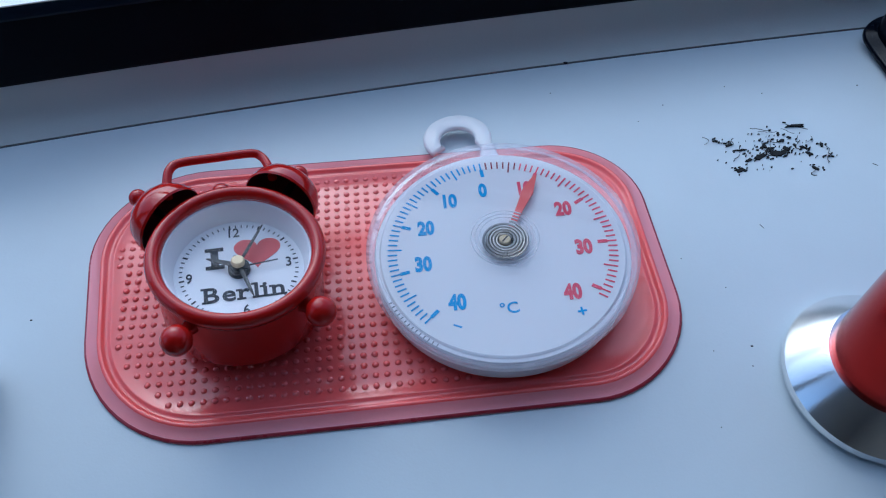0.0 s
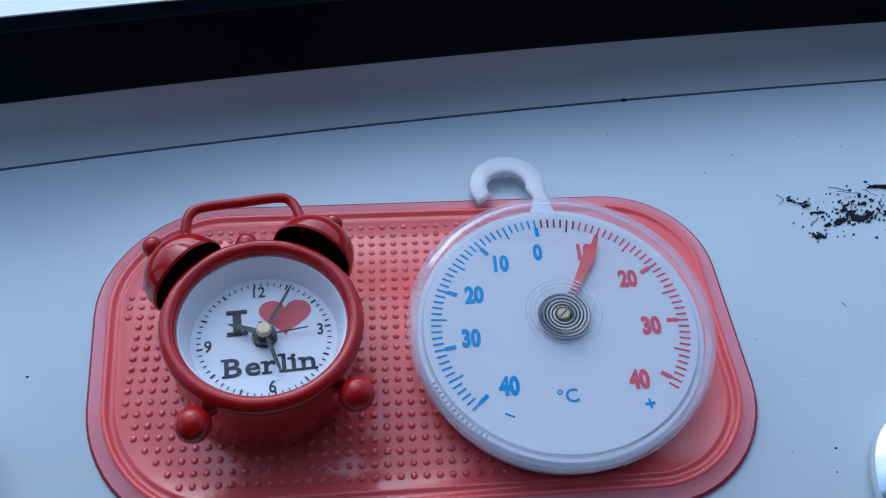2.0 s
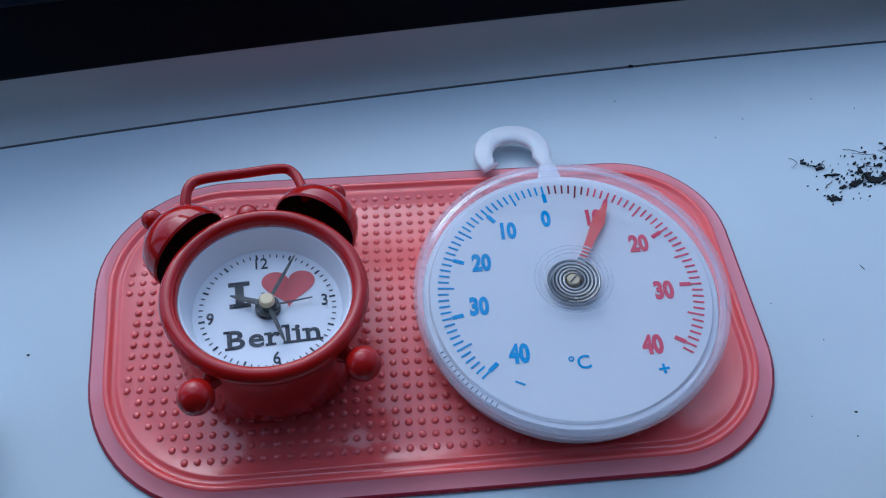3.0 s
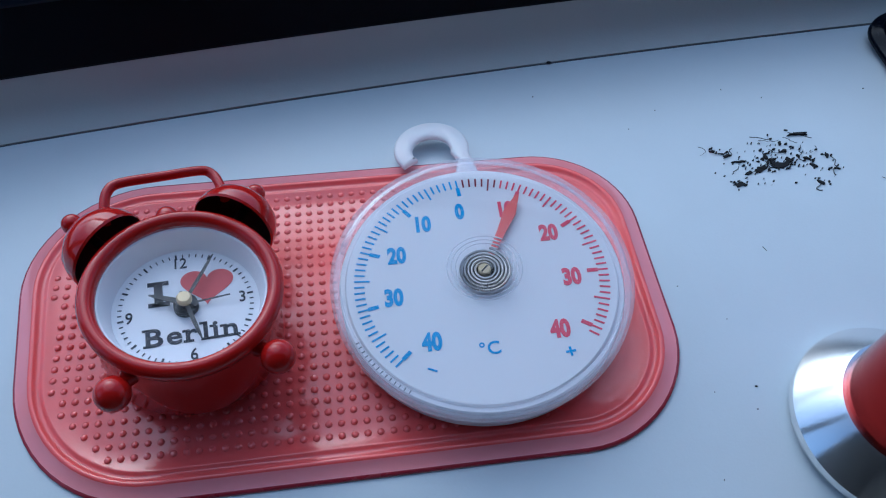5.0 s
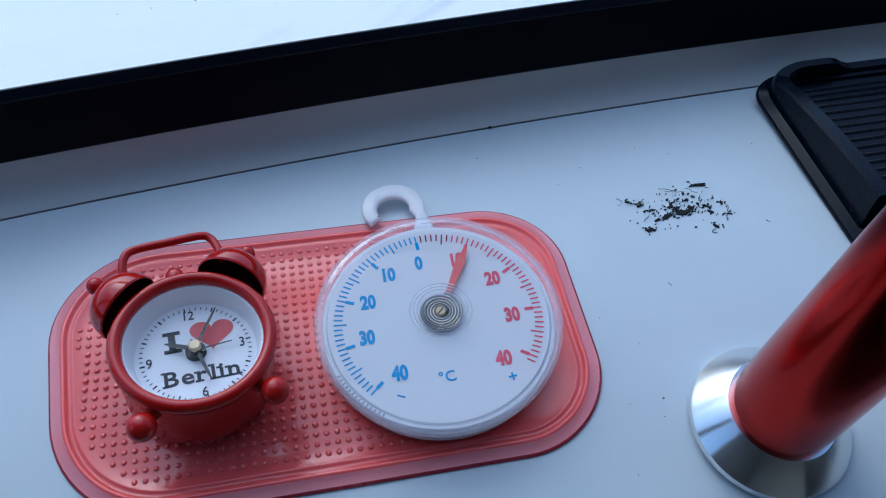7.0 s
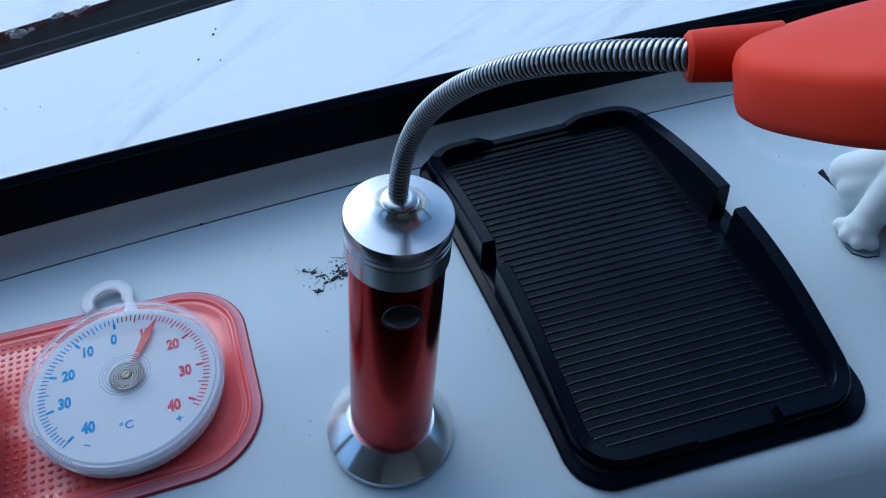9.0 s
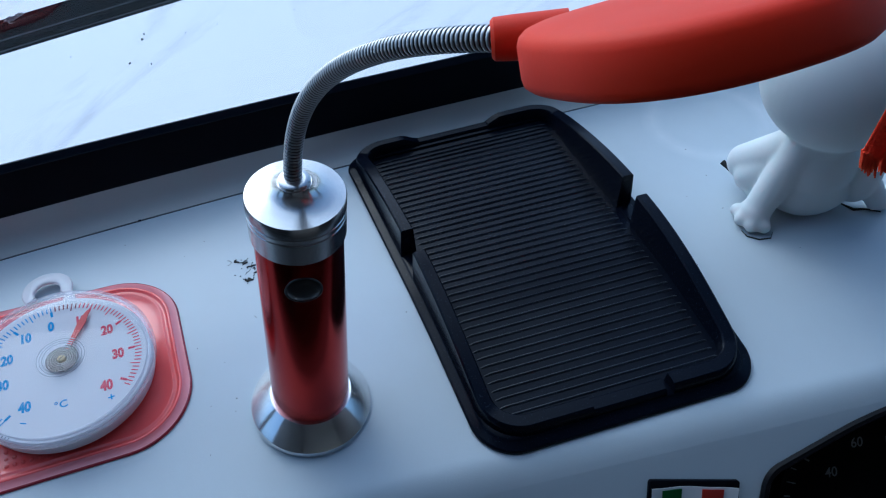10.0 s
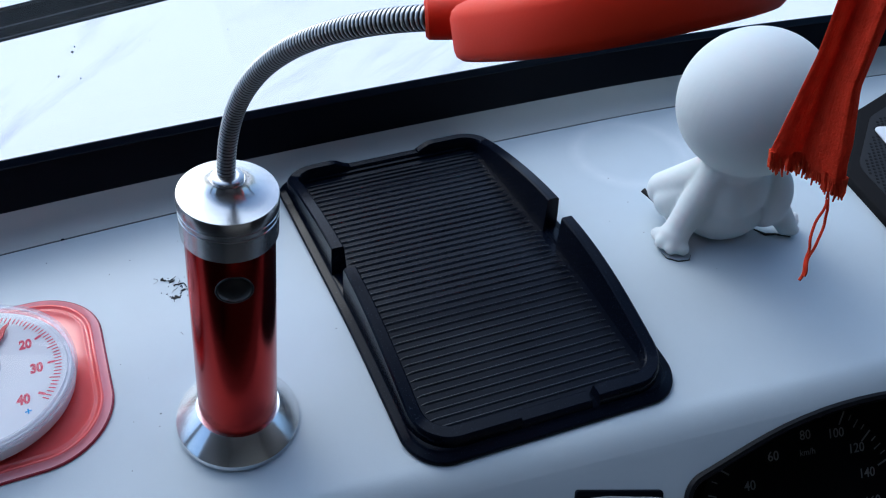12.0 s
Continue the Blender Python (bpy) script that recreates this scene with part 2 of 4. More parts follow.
def add_ring_mark(m, cx, cy, r, w):
    """A faint pale ring, left by something that once stood there."""
    nt = m.node_tree
    b = nt.nodes["Principled BSDF"]
    tc = nt.nodes.new("ShaderNodeTexCoord")
    sub = nt.nodes.new("ShaderNodeVectorMath")
    sub.operation = "DISTANCE"
    sub.inputs[1].default_value = (cx, cy, 0)
    nt.links.new(tc.outputs["Object"], sub.inputs[0])
    nz = nd(nt, "ShaderNodeTexNoise", Scale=90.0, Detail=4.0)
    nt.links.new(tc.outputs["Object"], nz.inputs["Vector"])
    d1 = nt.nodes.new("ShaderNodeMath")
    d1.operation = "SUBTRACT"
    d1.inputs[1].default_value = r
    nt.links.new(sub.outputs["Value"], d1.inputs[0])
    d2 = nt.nodes.new("ShaderNodeMath")
    d2.operation = "ABSOLUTE"
    nt.links.new(d1.outputs[0], d2.inputs[0])
    mr = nt.nodes.new("ShaderNodeMapRange")
    mr.inputs["From Min"].default_value, mr.inputs["From Max"].default_value = w, 0.0
    nt.links.new(d2.outputs[0], mr.inputs["Value"])
    mr.inputs["To Max"].default_value = 0.7
    mu = nt.nodes.new("ShaderNodeMath")
    mu.operation = "MULTIPLY"
    nt.links.new(mr.outputs[0], mu.inputs[0])
    nt.links.new(nz.outputs["Fac"], mu.inputs[1])
    mx = nt.nodes.new("ShaderNodeMixRGB")
    mx.inputs[2].default_value = (0.72, 0.75, 0.77, 1)
    nt.links.new(mu.outputs[0], mx.inputs[0])
    old = b.inputs["Base Color"].links[0].from_socket
    nt.links.new(old, mx.inputs[1])
    nt.links.new(mx.outputs[0], b.inputs["Base Color"])


add_ring_mark(M_DASH, 0.314, 0.092, 0.0285, 0.006)
M_LEDGE = mat("grey_ledge_plastic", (0.45, 0.465, 0.445), 0.5, var=0.06, scale=20, fine=1200, bump=0.05)
M_RUBBER = mat("black_rubber", (0.003, 0.004, 0.007), 0.5, var=0.3, scale=40, fine=700, bump=0.1, spec=0.10)
# lighter, bluer rubber that paints the highlight along the seal's top edge
M_LIPSHEEN = mat("seal_highlight_strip", (0.006, 0.010, 0.018), 0.35, var=0.3, scale=40, fine=700, bump=0.08, spec=0.15)
M_SEAM = mat("dark_gap", (0.07, 0.08, 0.095), 0.8)
M_GEL = mat("red_gel", (0.82, 0.108, 0.102), 0.17, var=0.12, scale=25, fine=800, bump=0.05, coat=0.3, sss=0.45)
# gel darkened in colour to paint the refraction line at the mat's edge
M_GELEDGE = mat("refraction_dark_gel", (0.30, 0.02, 0.035), 0.25, var=0.3, scale=60, fine=800, bump=0.05, coat=0.4)
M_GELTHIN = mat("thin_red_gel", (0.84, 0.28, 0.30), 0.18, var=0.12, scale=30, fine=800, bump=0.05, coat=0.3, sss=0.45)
M_HOOK = mat("translucent_white_plastic", (0.82, 0.80, 0.82), 0.35, var=0.03, bump=0.02, sss=0.4)
M_HOOK.node_tree.nodes["Principled BSDF"].inputs["Alpha"].default_value = 0.8
M_CLOCK = mat("red_enamel", (0.40, 0.007, 0.005), 0.13, var=0.06, scale=50, fine=600, bump=0.02, coat=0.25, rough_var=0.05, spec=0.34)
M_BELLIN = mat("bell_inside", (0.006, 0.005, 0.005), 0.6)
M_FACE = mat("white_dial_card", (0.80, 0.80, 0.82), 0.55, var=0.02, bump=0.0)
M_INK = mat("dark_grey_ink", (0.028, 0.032, 0.045), 0.6, bump=0.0)
M_HEART = mat("red_heart_ink", (0.60, 0.09, 0.10), 0.6, bump=0.0)
M_BRASS = mat("pale_brass", (0.62, 0.50, 0.30), 0.4, metal=0.2)
M_HAND = mat("black_hand_metal", (0.03, 0.03, 0.035), 0.4)
M_WHITE = mat("white_plastic", (0.72, 0.72, 0.75), 0.35, var=0.02, scale=30, fine=900, bump=0.02, sss=0.2)
M_BLUE = mat("blue_ink", (0.025, 0.32, 0.68), 0.6, bump=0.0)
M_RED = mat("red_ink", (0.72, 0.07, 0.13), 0.6, bump=0.0)
M_DIMRED = mat("dim_red_needle", (0.03, 0.012, 0.010), 0.6, bump=0.0, spec=0.2)
M_MAROON = mat("maroon_ink", (0.20, 0.01, 0.03), 0.6, bump=0.0)
M_NEEDLE = mat("red_needle_plastic", (0.78, 0.12, 0.11), 0.45, bump=0.0)
M_STEEL = mat("brushed_aluminium", (0.60, 0.59, 0.58), 0.22, metal=1.0, var=0.04, scale=60, fine=1500, bump=0.03, rough_var=0.06)


def turned(m, amount):
    """Fine turning marks round the axis: stretched highlights."""
    b = m.node_tree.nodes["Principled BSDF"]
    tg = m.node_tree.nodes.new("ShaderNodeTangent")
    tg.direction_type, tg.axis = "RADIAL", "Z"
    b.inputs["Anisotropic"].default_value = amount
    b.inputs["Anisotropic Rotation"].default_value = 0.25
    m.node_tree.links.new(tg.outputs[0], b.inputs["Tangent"])


turned(M_STEEL, 0.75)
M_BASE = mat("polished_steel", (0.88, 0.87, 0.855), 0.19, metal=1.0, var=0.04, scale=60, fine=1500, bump=0.02, rough_var=0.04)
turned(M_BASE, 0.85)
M_NECK = mat("neck_steel", (0.42, 0.42, 0.42), 0.30, metal=1.0, var=0.04, scale=60, fine=1500, bump=0.02, rough_var=0.05)
# darker steel: paints the shade between the neck's ribs; the button ring shares it
M_GROOVE = mat("groove_shade_steel", (0.09, 0.09, 0.092), 0.45, metal=1.0, bump=0.0)
M_COIL = mat("coil_steel", (0.30, 0.29, 0.285), 0.3, metal=1.0, bump=0.0)
M_TORCH = mat("red_anodised_aluminium", (0.40, 0.016, 0.011), 0.17, metal=1.0, var=0.05, scale=60, fine=1800, bump=0.02, rough_var=0.04)
M_BUTTON = mat("black_rubber_button", (0.012, 0.010, 0.010), 0.3)
M_LAMP = mat("red_soft_plastic", (0.62, 0.030, 0.006), 0.55, var=0.05, scale=25, fine=1500, bump=0.04, spec=0.22, sss=0.35)
M_LAMP.node_tree.nodes["Principled BSDF"].inputs["Subsurface Scale"].default_value = 2.5
M_PAD = mat("black_silicone", (0.0028, 0.0042, 0.0095), 0.21, var=0.25, scale=40, fine=1300, bump=0.08, dust=0.22, dust_color=(0.07, 0.09, 0.125), spec=0.13)
# real dust, over a base lightened to paint the highlights on the rib crests
M_RIB = mat("dusty_highlight_silicone", (0.019, 0.023, 0.032), 0.34, var=0.95, scale=45, fine=1500, bump=0.06, dust=0.7, dust_color=(0.15, 0.165, 0.19), spec=0.4)
M_FIG = mat("matt_white_vinyl", (0.70, 0.73, 0.72), 0.6, var=0.04, scale=40, fine=700, bump=0.03, sss=0.45, spec=0.3)
M_FIG.node_tree.nodes["Principled BSDF"].inputs["Subsurface Scale"].default_value = 2.5
M_SCARF = mat("red_knit", (0.80, 0.05, 0.018), 0.9, var=0.3, scale=260, fine=1500, bump=0.6, sss=0.15, spec=0.12)
M_RESIDUE = mat("black_adhesive", (0.004, 0.004, 0.0045), 0.5, var=0.3, bump=0.1, spec=0.2)
M_GLUE = mat("dried_glue", (0.03, 0.035, 0.03), 0.6, var=0.4, bump=0.2)
M_MESH = mat("black_mesh_plastic", (0.014, 0.014, 0.015), 0.9, var=0.2, bump=0.05, spec=0.04)
M_GRILLE = mat("dark_grey_grille_plastic", (0.022, 0.023, 0.026), 0.7, var=0.2, bump=0.05, spec=0.1)
M_GRIT = mat("grey_grit", (0.20, 0.20, 0.20), 0.8, var=0.4, bump=0.1, spec=0.1)
M_SEAL = mat("matt_black_seal", (0.003, 0.003, 0.0035), 0.7, var=0.3, bump=0.1, spec=0.05)
M_BLACK = mat("black_plastic", (0.008, 0.008, 0.009), 0.35, var=0.2, scale=60, fine=1200, bump=0.06, dust=0.02, spec=0.12)
M_GAUGE = mat("gauge_black", (0.003, 0.003, 0.0035), 0.6, bump=0.0, spec=0.1)
M_GINK = mat("grey_gauge_print", (0.22, 0.225, 0.21), 0.6, bump=0.0)
M_FLAGRED = mat("flag_red_ink", (0.34, 0.018, 0.010), 0.5, bump=0.0)
M_PLATE = mat("greyed_white_plate", (0.58, 0.59, 0.60), 0.5, var=0.06, scale=90, bump=0.02)
M_GREEN = mat("green_ink", (0.006, 0.085, 0.012), 0.5, bump=0.0)
M_SNOW = mat("snow", (0.90, 0.865, 0.845), 0.8, var=0.06, scale=0.9, fine=14, bump=0.3)
M_ICE = mat("dirty_ice", (0.30, 0.29, 0.30), 0.10, var=0.9, scale=420, fine=900, bump=0.8)
M_WIPER = mat("brown_black_wiper", (0.0022, 0.0020, 0.0032), 0.8, var=0.6, scale=50, fine=500, bump=0.12, spec=0.0)
# pale grey for the highlight lines painted along the wiper blade
M_EDGELIGHT = mat("blade_edge_highlight", (0.10, 0.10, 0.115), 0.5, var=0.6, scale=80, fine=600, bump=0.1)
# brown that paints the red mat's reflection over the wiper arm
M_ARMTINT = mat("mat_reflection_brown", (0.005, 0.0024, 0.0028), 0.8, var=0.6, scale=60, fine=500, bump=0.15, spec=0.0)
M_CAB = mat("dark_cab_lining", (0.05, 0.05, 0.051), 0.8, var=0.15, scale=8, fine=200, bump=0.1)
M_GREY = mat("grey_cab_lining", (0.23, 0.23, 0.235), 0.8, var=0.10, scale=8, fine=200, bump=0.1)
M_ROOF = mat("grey_roof_lining", (0.31, 0.31, 0.305), 0.9, var=0.06, scale=10, fine=300, bump=0.1)
M_RIM = clear("milky_clear_plastic", (0.97, 0.97, 0.99), 0.2, 0.12, haze=0.16, haze_scale=40.0, haze_color=(0.85, 0.85, 0.9), lo=0.0, hi=0.5)
M_CLEAR = clear("clear_plastic", (0.97, 0.97, 0.985), 0.6, 0.04)
M_LENS = clear("clock_glass", (0.98, 0.98, 0.99), 0.2, 0.03)
M_PANE = clear("windscreen_glass", (0.98, 0.985, 0.985), 0.07, 0.02, haze=0.15, haze_scale=30.0, haze_color=(0.28, 0.38, 0.38), lo=0.56, hi=0.74)

# ---- setting ----


def cluster_outline():
    """The rounded, slightly tapered opening of the instrument cluster, round its own middle."""
    half = [(106, -90), (98, 25), (81, 70.5)]
    pts = [(-106, -90)] + half + [(0, 93.5)] + [(-x, y) for x, y in half[:0:-1]]
    return rounded(pts, [40, 40, 60, 12, 190, 12, 60], 12)


def hoop(outline, profile):
    """A closed profile (distance inwards, height) led round an outline."""
    bm = bmesh.new()
    loops = [[(p.x, p.y, z) for p in inset(outline, d)] for d, z in profile]
    bridge(bm, loops + loops[:1])
    bmesh.ops.remove_doubles(bm, verts=bm.verts[:], dist=1e-4)
    return bm


def build_dashboard():
    """Crowned top, rounded front edge and sloping instrument face, with a round opening for the gauges."""
    prof = [(None, 0.0)]
    prof += [(y, 0.0) for y in (60, 40, 20)]
    prof += [(y, dash_z(y)) for y in (10, -4, -18, -32, -47, -62)]
    a, c, b = Vector((-62, dash_z(-62))), Vector((-69.3, -8.7)), Vector((-76, -16.8))
    for i in range(1, 9):
        t = i / 8
        p = a * (1 - t) ** 2 + c * 2 * t * (1 - t) + b * t * t
        prof.append((p.x, p.y))
    prof += [(-100, -45.4), (-150, -105.0), (-152, -113), (-140, -117), (40, -120), (40, -30)]
    xs = list(range(-640, 961, 20))
    bm = bmesh.new()
    rows = []
    for x in xs:
        f = min(max((x + 130) / 140, 0.0), 1.0)
        f = f * f * (3 - 2 * f)
        row = []
        for i, (y, z) in enumerate(prof):
            if y is None:
                y, z = seam_y(x) - 0.32, seam_z(x)
            elif i < 3:
                z = seam_z(x) * (0.5 if y > 50 else 0.15)
                y = min(y, seam_y(x) - 5 - 3 * (60 - y) / 20)
            elif -152.5 <= y < -62.1:
                # towards the passenger side the front reaches further out and drops steeply
                k = i - 10
                if k < 8:
                    t = (k + 1) / 8
                    q = Vector((-62, dash_z(-62))) * (1 - t) ** 2 + Vector((-79, -11.3)) * 2 * t * (1 - t) + Vector((-84, -36)) * t * t
                    y2, z2 = q.x, q.y
                else:
                    y2, z2 = -84 - (k - 8) * 1.0, z * 1.05 if k > 8 else -62.0
                y, z = y2 + (y - y2) * f, z2 + (z - z2) * f
            row.append(bm.verts.new((x, y, z)))
        rows.append(row)
    for r0, r1 in zip(rows, rows[1:]):
        for i in range(len(prof)):
            j = (i + 1) % len(prof)
            bm.faces.new((r0[i], r1[i], r1[j], r0[j]))
    bm.faces.new(rows[0])
    bm.faces.new(rows[-1][::-1])
    ob = part("dashboard", bm, M_DASH, sharp=40)
    cut = part("cutter", slab(inset(cluster_outline(), 2.6), -60, 60, 0.01, 1), None, m=SLOPE @ CLUSTER)
    md = ob.modifiers.new("opening", "BOOLEAN")
    md.operation, md.object, md.solver = "DIFFERENCE", cut, "EXACT"
    me = bpy.data.meshes.new_from_object(ob.evaluated_get(bpy.context.evaluated_depsgraph_get()))
    ob.modifiers.remove(md)
    ob.data = me
    for f in me.polygons:
        if f.center.x > 0.06 and abs(f.normal.y + 0.766) < 0.02 and abs(f.normal.z - 0.643) < 0.02:
            f.use_smooth = False
    bpy.data.objects.remove(cut)
    return tagged(ob, "white plastic vehicle dashboard with dust and scuffs", "dashboard", kind="structure")


CLUSTER = T((335, -78.5, 0))
SLOPE = T((0, -79, -20.4)) @ RX(50)    # x along the dash, y up the sloping face, z out of it
build_dashboard()


def build_ledge():
    def strip(name, prof, material, label, category, sharp=35):
        bm = bmesh.new()
        bridge(bm, along_screen(prof), True, True, True)
        return tagged(part(name, bm, material, sharp=sharp), label, category, kind="structure")

    strip("windscreen_ledge", [(0.35, -6), (0.35, 0.3), (2.4, 0.6), (4.8, 1.4), (7.0, 3.0), (8.8, 5.4), (10.0, 8.4), (10.8, 11.4), (11.2, 14.6), (13.0, 17.0), (22.0, 17.5), (22.0, -6)], M_LEDGE,
          "light grey plastic ledge along the windscreen base", "ledge")
    strip("trim_gap", [(-0.34, -2.0), (-0.34, -0.15), (0.35, -0.15), (0.35, -2.0)], M_SEAM, "dark narrow gap behind the dashboard", "gap")
    strip("windscreen_gasket", [(11.2, 13.2), (10.7, 14.4), (11.0, 15.8), (14.4, 25.4), (16.6, 31.6), (16.5, 32.5), (17.1, 33.0), (17.6, 34.2), (18.2, 35.1), (18.8, 35.0), (19.6, 33.0), (21.4, 28.0), (22.6, 18.0), (13.2, 17.6)],
          M_RUBBER, "black rubber windscreen seal with a fine ridge", "seal", 25)
    # added strip: the navy highlight on the gasket's top edge, put into its colour
    strip("gasket_highlight", [(16.35, 31.7), (16.3, 32.4), (16.9, 33.1), (17.4, 34.3), (18.1, 35.3), (18.9, 35.2), (19.6, 33.2), (19.2, 32.8), (18.4, 34.6), (17.8, 34.0), (17.0, 32.0)],
          M_LIPSHEEN, "dark blue-grey highlight strip along the top of the windscreen seal", "seal", 25)
    strip("windscreen_outer_seal", [(22.6, -6), (22.6, 23.0), (28.0, 23.6), (29.0, 24.0), (31.6, 21.0), (39.6, -10.0), (80.0, -62.0), (80, -82), (25, -40)], M_SEAL, "black outer windscreen seal", "seal", 25)
    w = strip("window_1", [(23.0, 24), (27.9, 24), (-315.1, 710), (-320.0, 710)], M_PANE, "windscreen pane with faint streaks and specks of dirt", "window")
    w.visible_shadow = False


build_ledge()


def box_at(name, lo, hi, material, label, category, m=None, kind="structure"):
    bm = bmesh.new()
    bmesh.ops.create_cube(bm, size=1.0)
    bm.transform(T([(a + b) / 2 for a, b in zip(lo, hi)]) @ Matrix.Diagonal((*[b - a for a, b in zip(lo, hi)], 1)))
    return tagged(part(name, bm, material, m=m), label, category, kind=kind)


def build_cab():
    """The dark cab round and behind the camera, with side windows, and the snowy ground outside.

    The cab is unseen: its openings and tones are set to shape the light.
    """
    box_at("lower_dash_panel", (-640, -40, -700), (940, -20, -119), M_CAB, "dark panel under the dashboard", "panel")
    box_at("wall_front_low", (-700, 30, -1000), (1000, 60, -45), M_CAB, "front wall below the windscreen", "wall", LEDGE)
    box_at("wall_front_top", (-700, -390, 710), (1000, -305, 760), M_CAB, "header above the windscreen", "wall", LEDGE)
    for nm, x, back in (("wall_west", -700, -330), ("wall_east", 840, -430)):
        box_at(nm + "_low", (x, -1500, -1000), (x + 30, 60, 130), M_CAB, "cab door below its window", "wall", LEDGE)
        box_at(nm + "_top", (x, -1500, 650), (x + 30, 60, 760), M_GREY, "cab side above its window", "wall", LEDGE)
        box_at(nm + "_post", (x, -1500, 130), (x + 30, back, 650), M_GREY, "cab post behind the side window", "wall", LEDGE)
        box_at(nm + "_pillar", (x, -20, 130), (x + 30, 60, 650), M_CAB, "windscreen pillar", "wall", LEDGE)
    box_at("wall_south", (-700, -1530, -1000), (1000, -1500, 760), M_GREY, "grey rear wall of the cab", "wall", LEDGE)
    box_at("ceiling", (-700, -1530, 760), (1000, -310, 790), M_ROOF, "pale grey cab roof lining", "ceiling", LEDGE)
    box_at("floor", (-700, -1530, -1030), (1000, 60, -1000), M_CAB, "dark cab floor", "floor", LEDGE)
    bm = bmesh.new()
    bmesh.ops.create_grid(bm, x_segments=60, y_segments=60, size=900.0)
    for v in bm.verts:
        d = v.co.length
        v.co.z = -1.9 + (0.05 * noise.noise(v.co * 0.2) if d < 200 else 0)
    tagged(part("ground", bm, M_SNOW, scaled=True), "snow-covered ground outside", "ground", kind="structure")


build_cab()

# ---- red anti-slip mat ----
MAT_CORNERS = [(-94.0, -45.0), (55.0, -30.3), (45.0, 53.7), (-111.4, 41.5)]


def build_mat():
    o = thing("anti_slip_mat", "translucent red gel anti-slip mat with small pimples", "mat")
    out = rounded(MAT_CORNERS, [33, 26, 26, 30], 14)
    bm = bmesh.new()
    levels = [(0.0, 0.0), (-0.1, 0.4), (0.1, 0.8), (0.6, 1.0), (3.0, 0.95), (3.5, 1.6), (4.1, 1.9), (4.7, 1.6), (5.2, 1.0), (6.2, 0.95), (6.6, 1.25), (7.1, 1.25), (7.5, 0.95), (12, 0.95), (28, 0.95)]
    loops = []
    for d, z in levels:
        loops.append([(p.x, p.y, 0.05 + z + dash_z(p.y)) for p in inset(out, d)])
    cx, cy = -28, 2
    for f in (0.55, 0.2):
        loops.append([(cx + (p.x - cx) * f, cy + (p.y - cy) * f, 1.0 + dash_z(cy + (p.y - cy) * f)) for p in inset(out, 28)])
    bridge(bm, loops, True, True, True)
    sheet = part("sheet", bm, M_GEL, o, sharp=60)
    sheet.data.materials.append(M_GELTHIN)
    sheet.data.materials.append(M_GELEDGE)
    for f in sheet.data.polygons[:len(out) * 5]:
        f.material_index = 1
    # the dark line that refraction draws along the edge is painted on these faces
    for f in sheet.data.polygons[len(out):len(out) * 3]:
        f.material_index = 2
    # rows of small pimples
    inner = rounded(MAT_CORNERS, [33, 26, 26, 30], 10)
    inn = inset(inner, 8.4)

    def inside(x, y):
        c = False
        for i in range(len(inn)):
            a, b = inn[i - 1], inn[i]
            if (a.y > y) != (b.y > y) and x < (b.x - a.x) * (y - a.y) / (b.y - a.y) + a.x:
                c = not c
        return c

    rnd = random.Random(4)
    verts, faces = [], []
    for i in range(-36, 27):
        for j in range(-23, 23):
            gx, gy = -30 + i * 2.8, 2 + j * 2.8
            x = gx - gy * 0.10
            y = gy + gx * 0.085
            if x > 22 or not inside(x, y):
                continue
            z = 0.95 + dash_z(y)
            r, h = 0.84 + 0.08 * rnd.random(), 0.40 + 0.12 * rnd.random()
            k0 = len(verts)
            for rr, hh in ((1.0, 0.0), (0.82, 0.55), (0.45, 0.9)):
                for k in range(8):
                    a = k * math.pi / 4
                    verts.append(((x + r * rr * math.cos(a)) * MM, (y + r * rr * math.sin(a)) * MM, (z + h * hh) * MM))
            verts.append((x * MM, y * MM, (z + h) * MM))
            for q in range(2):
                for k in range(8):
                    l = (k + 1) % 8
                    faces.append((k0 + q * 8 + k, k0 + q * 8 + l, k0 + q * 8 + 8 + l, k0 + q * 8 + 8 + k))
            for k in range(8):
                faces.append((k0 + 16 + k, k0 + 16 + (k + 1) % 8, k0 + 24))
    me = bpy.data.meshes.new("pimple_texture")
    me.from_pydata(verts, [], faces)
    me.polygons.foreach_set("use_smooth", [True] * len(me.polygons))
    me.materials.append(M_GEL)
    p = new("pimple_texture", me)
    p.parent, p["kind"] = o, "stuff"


build_mat()


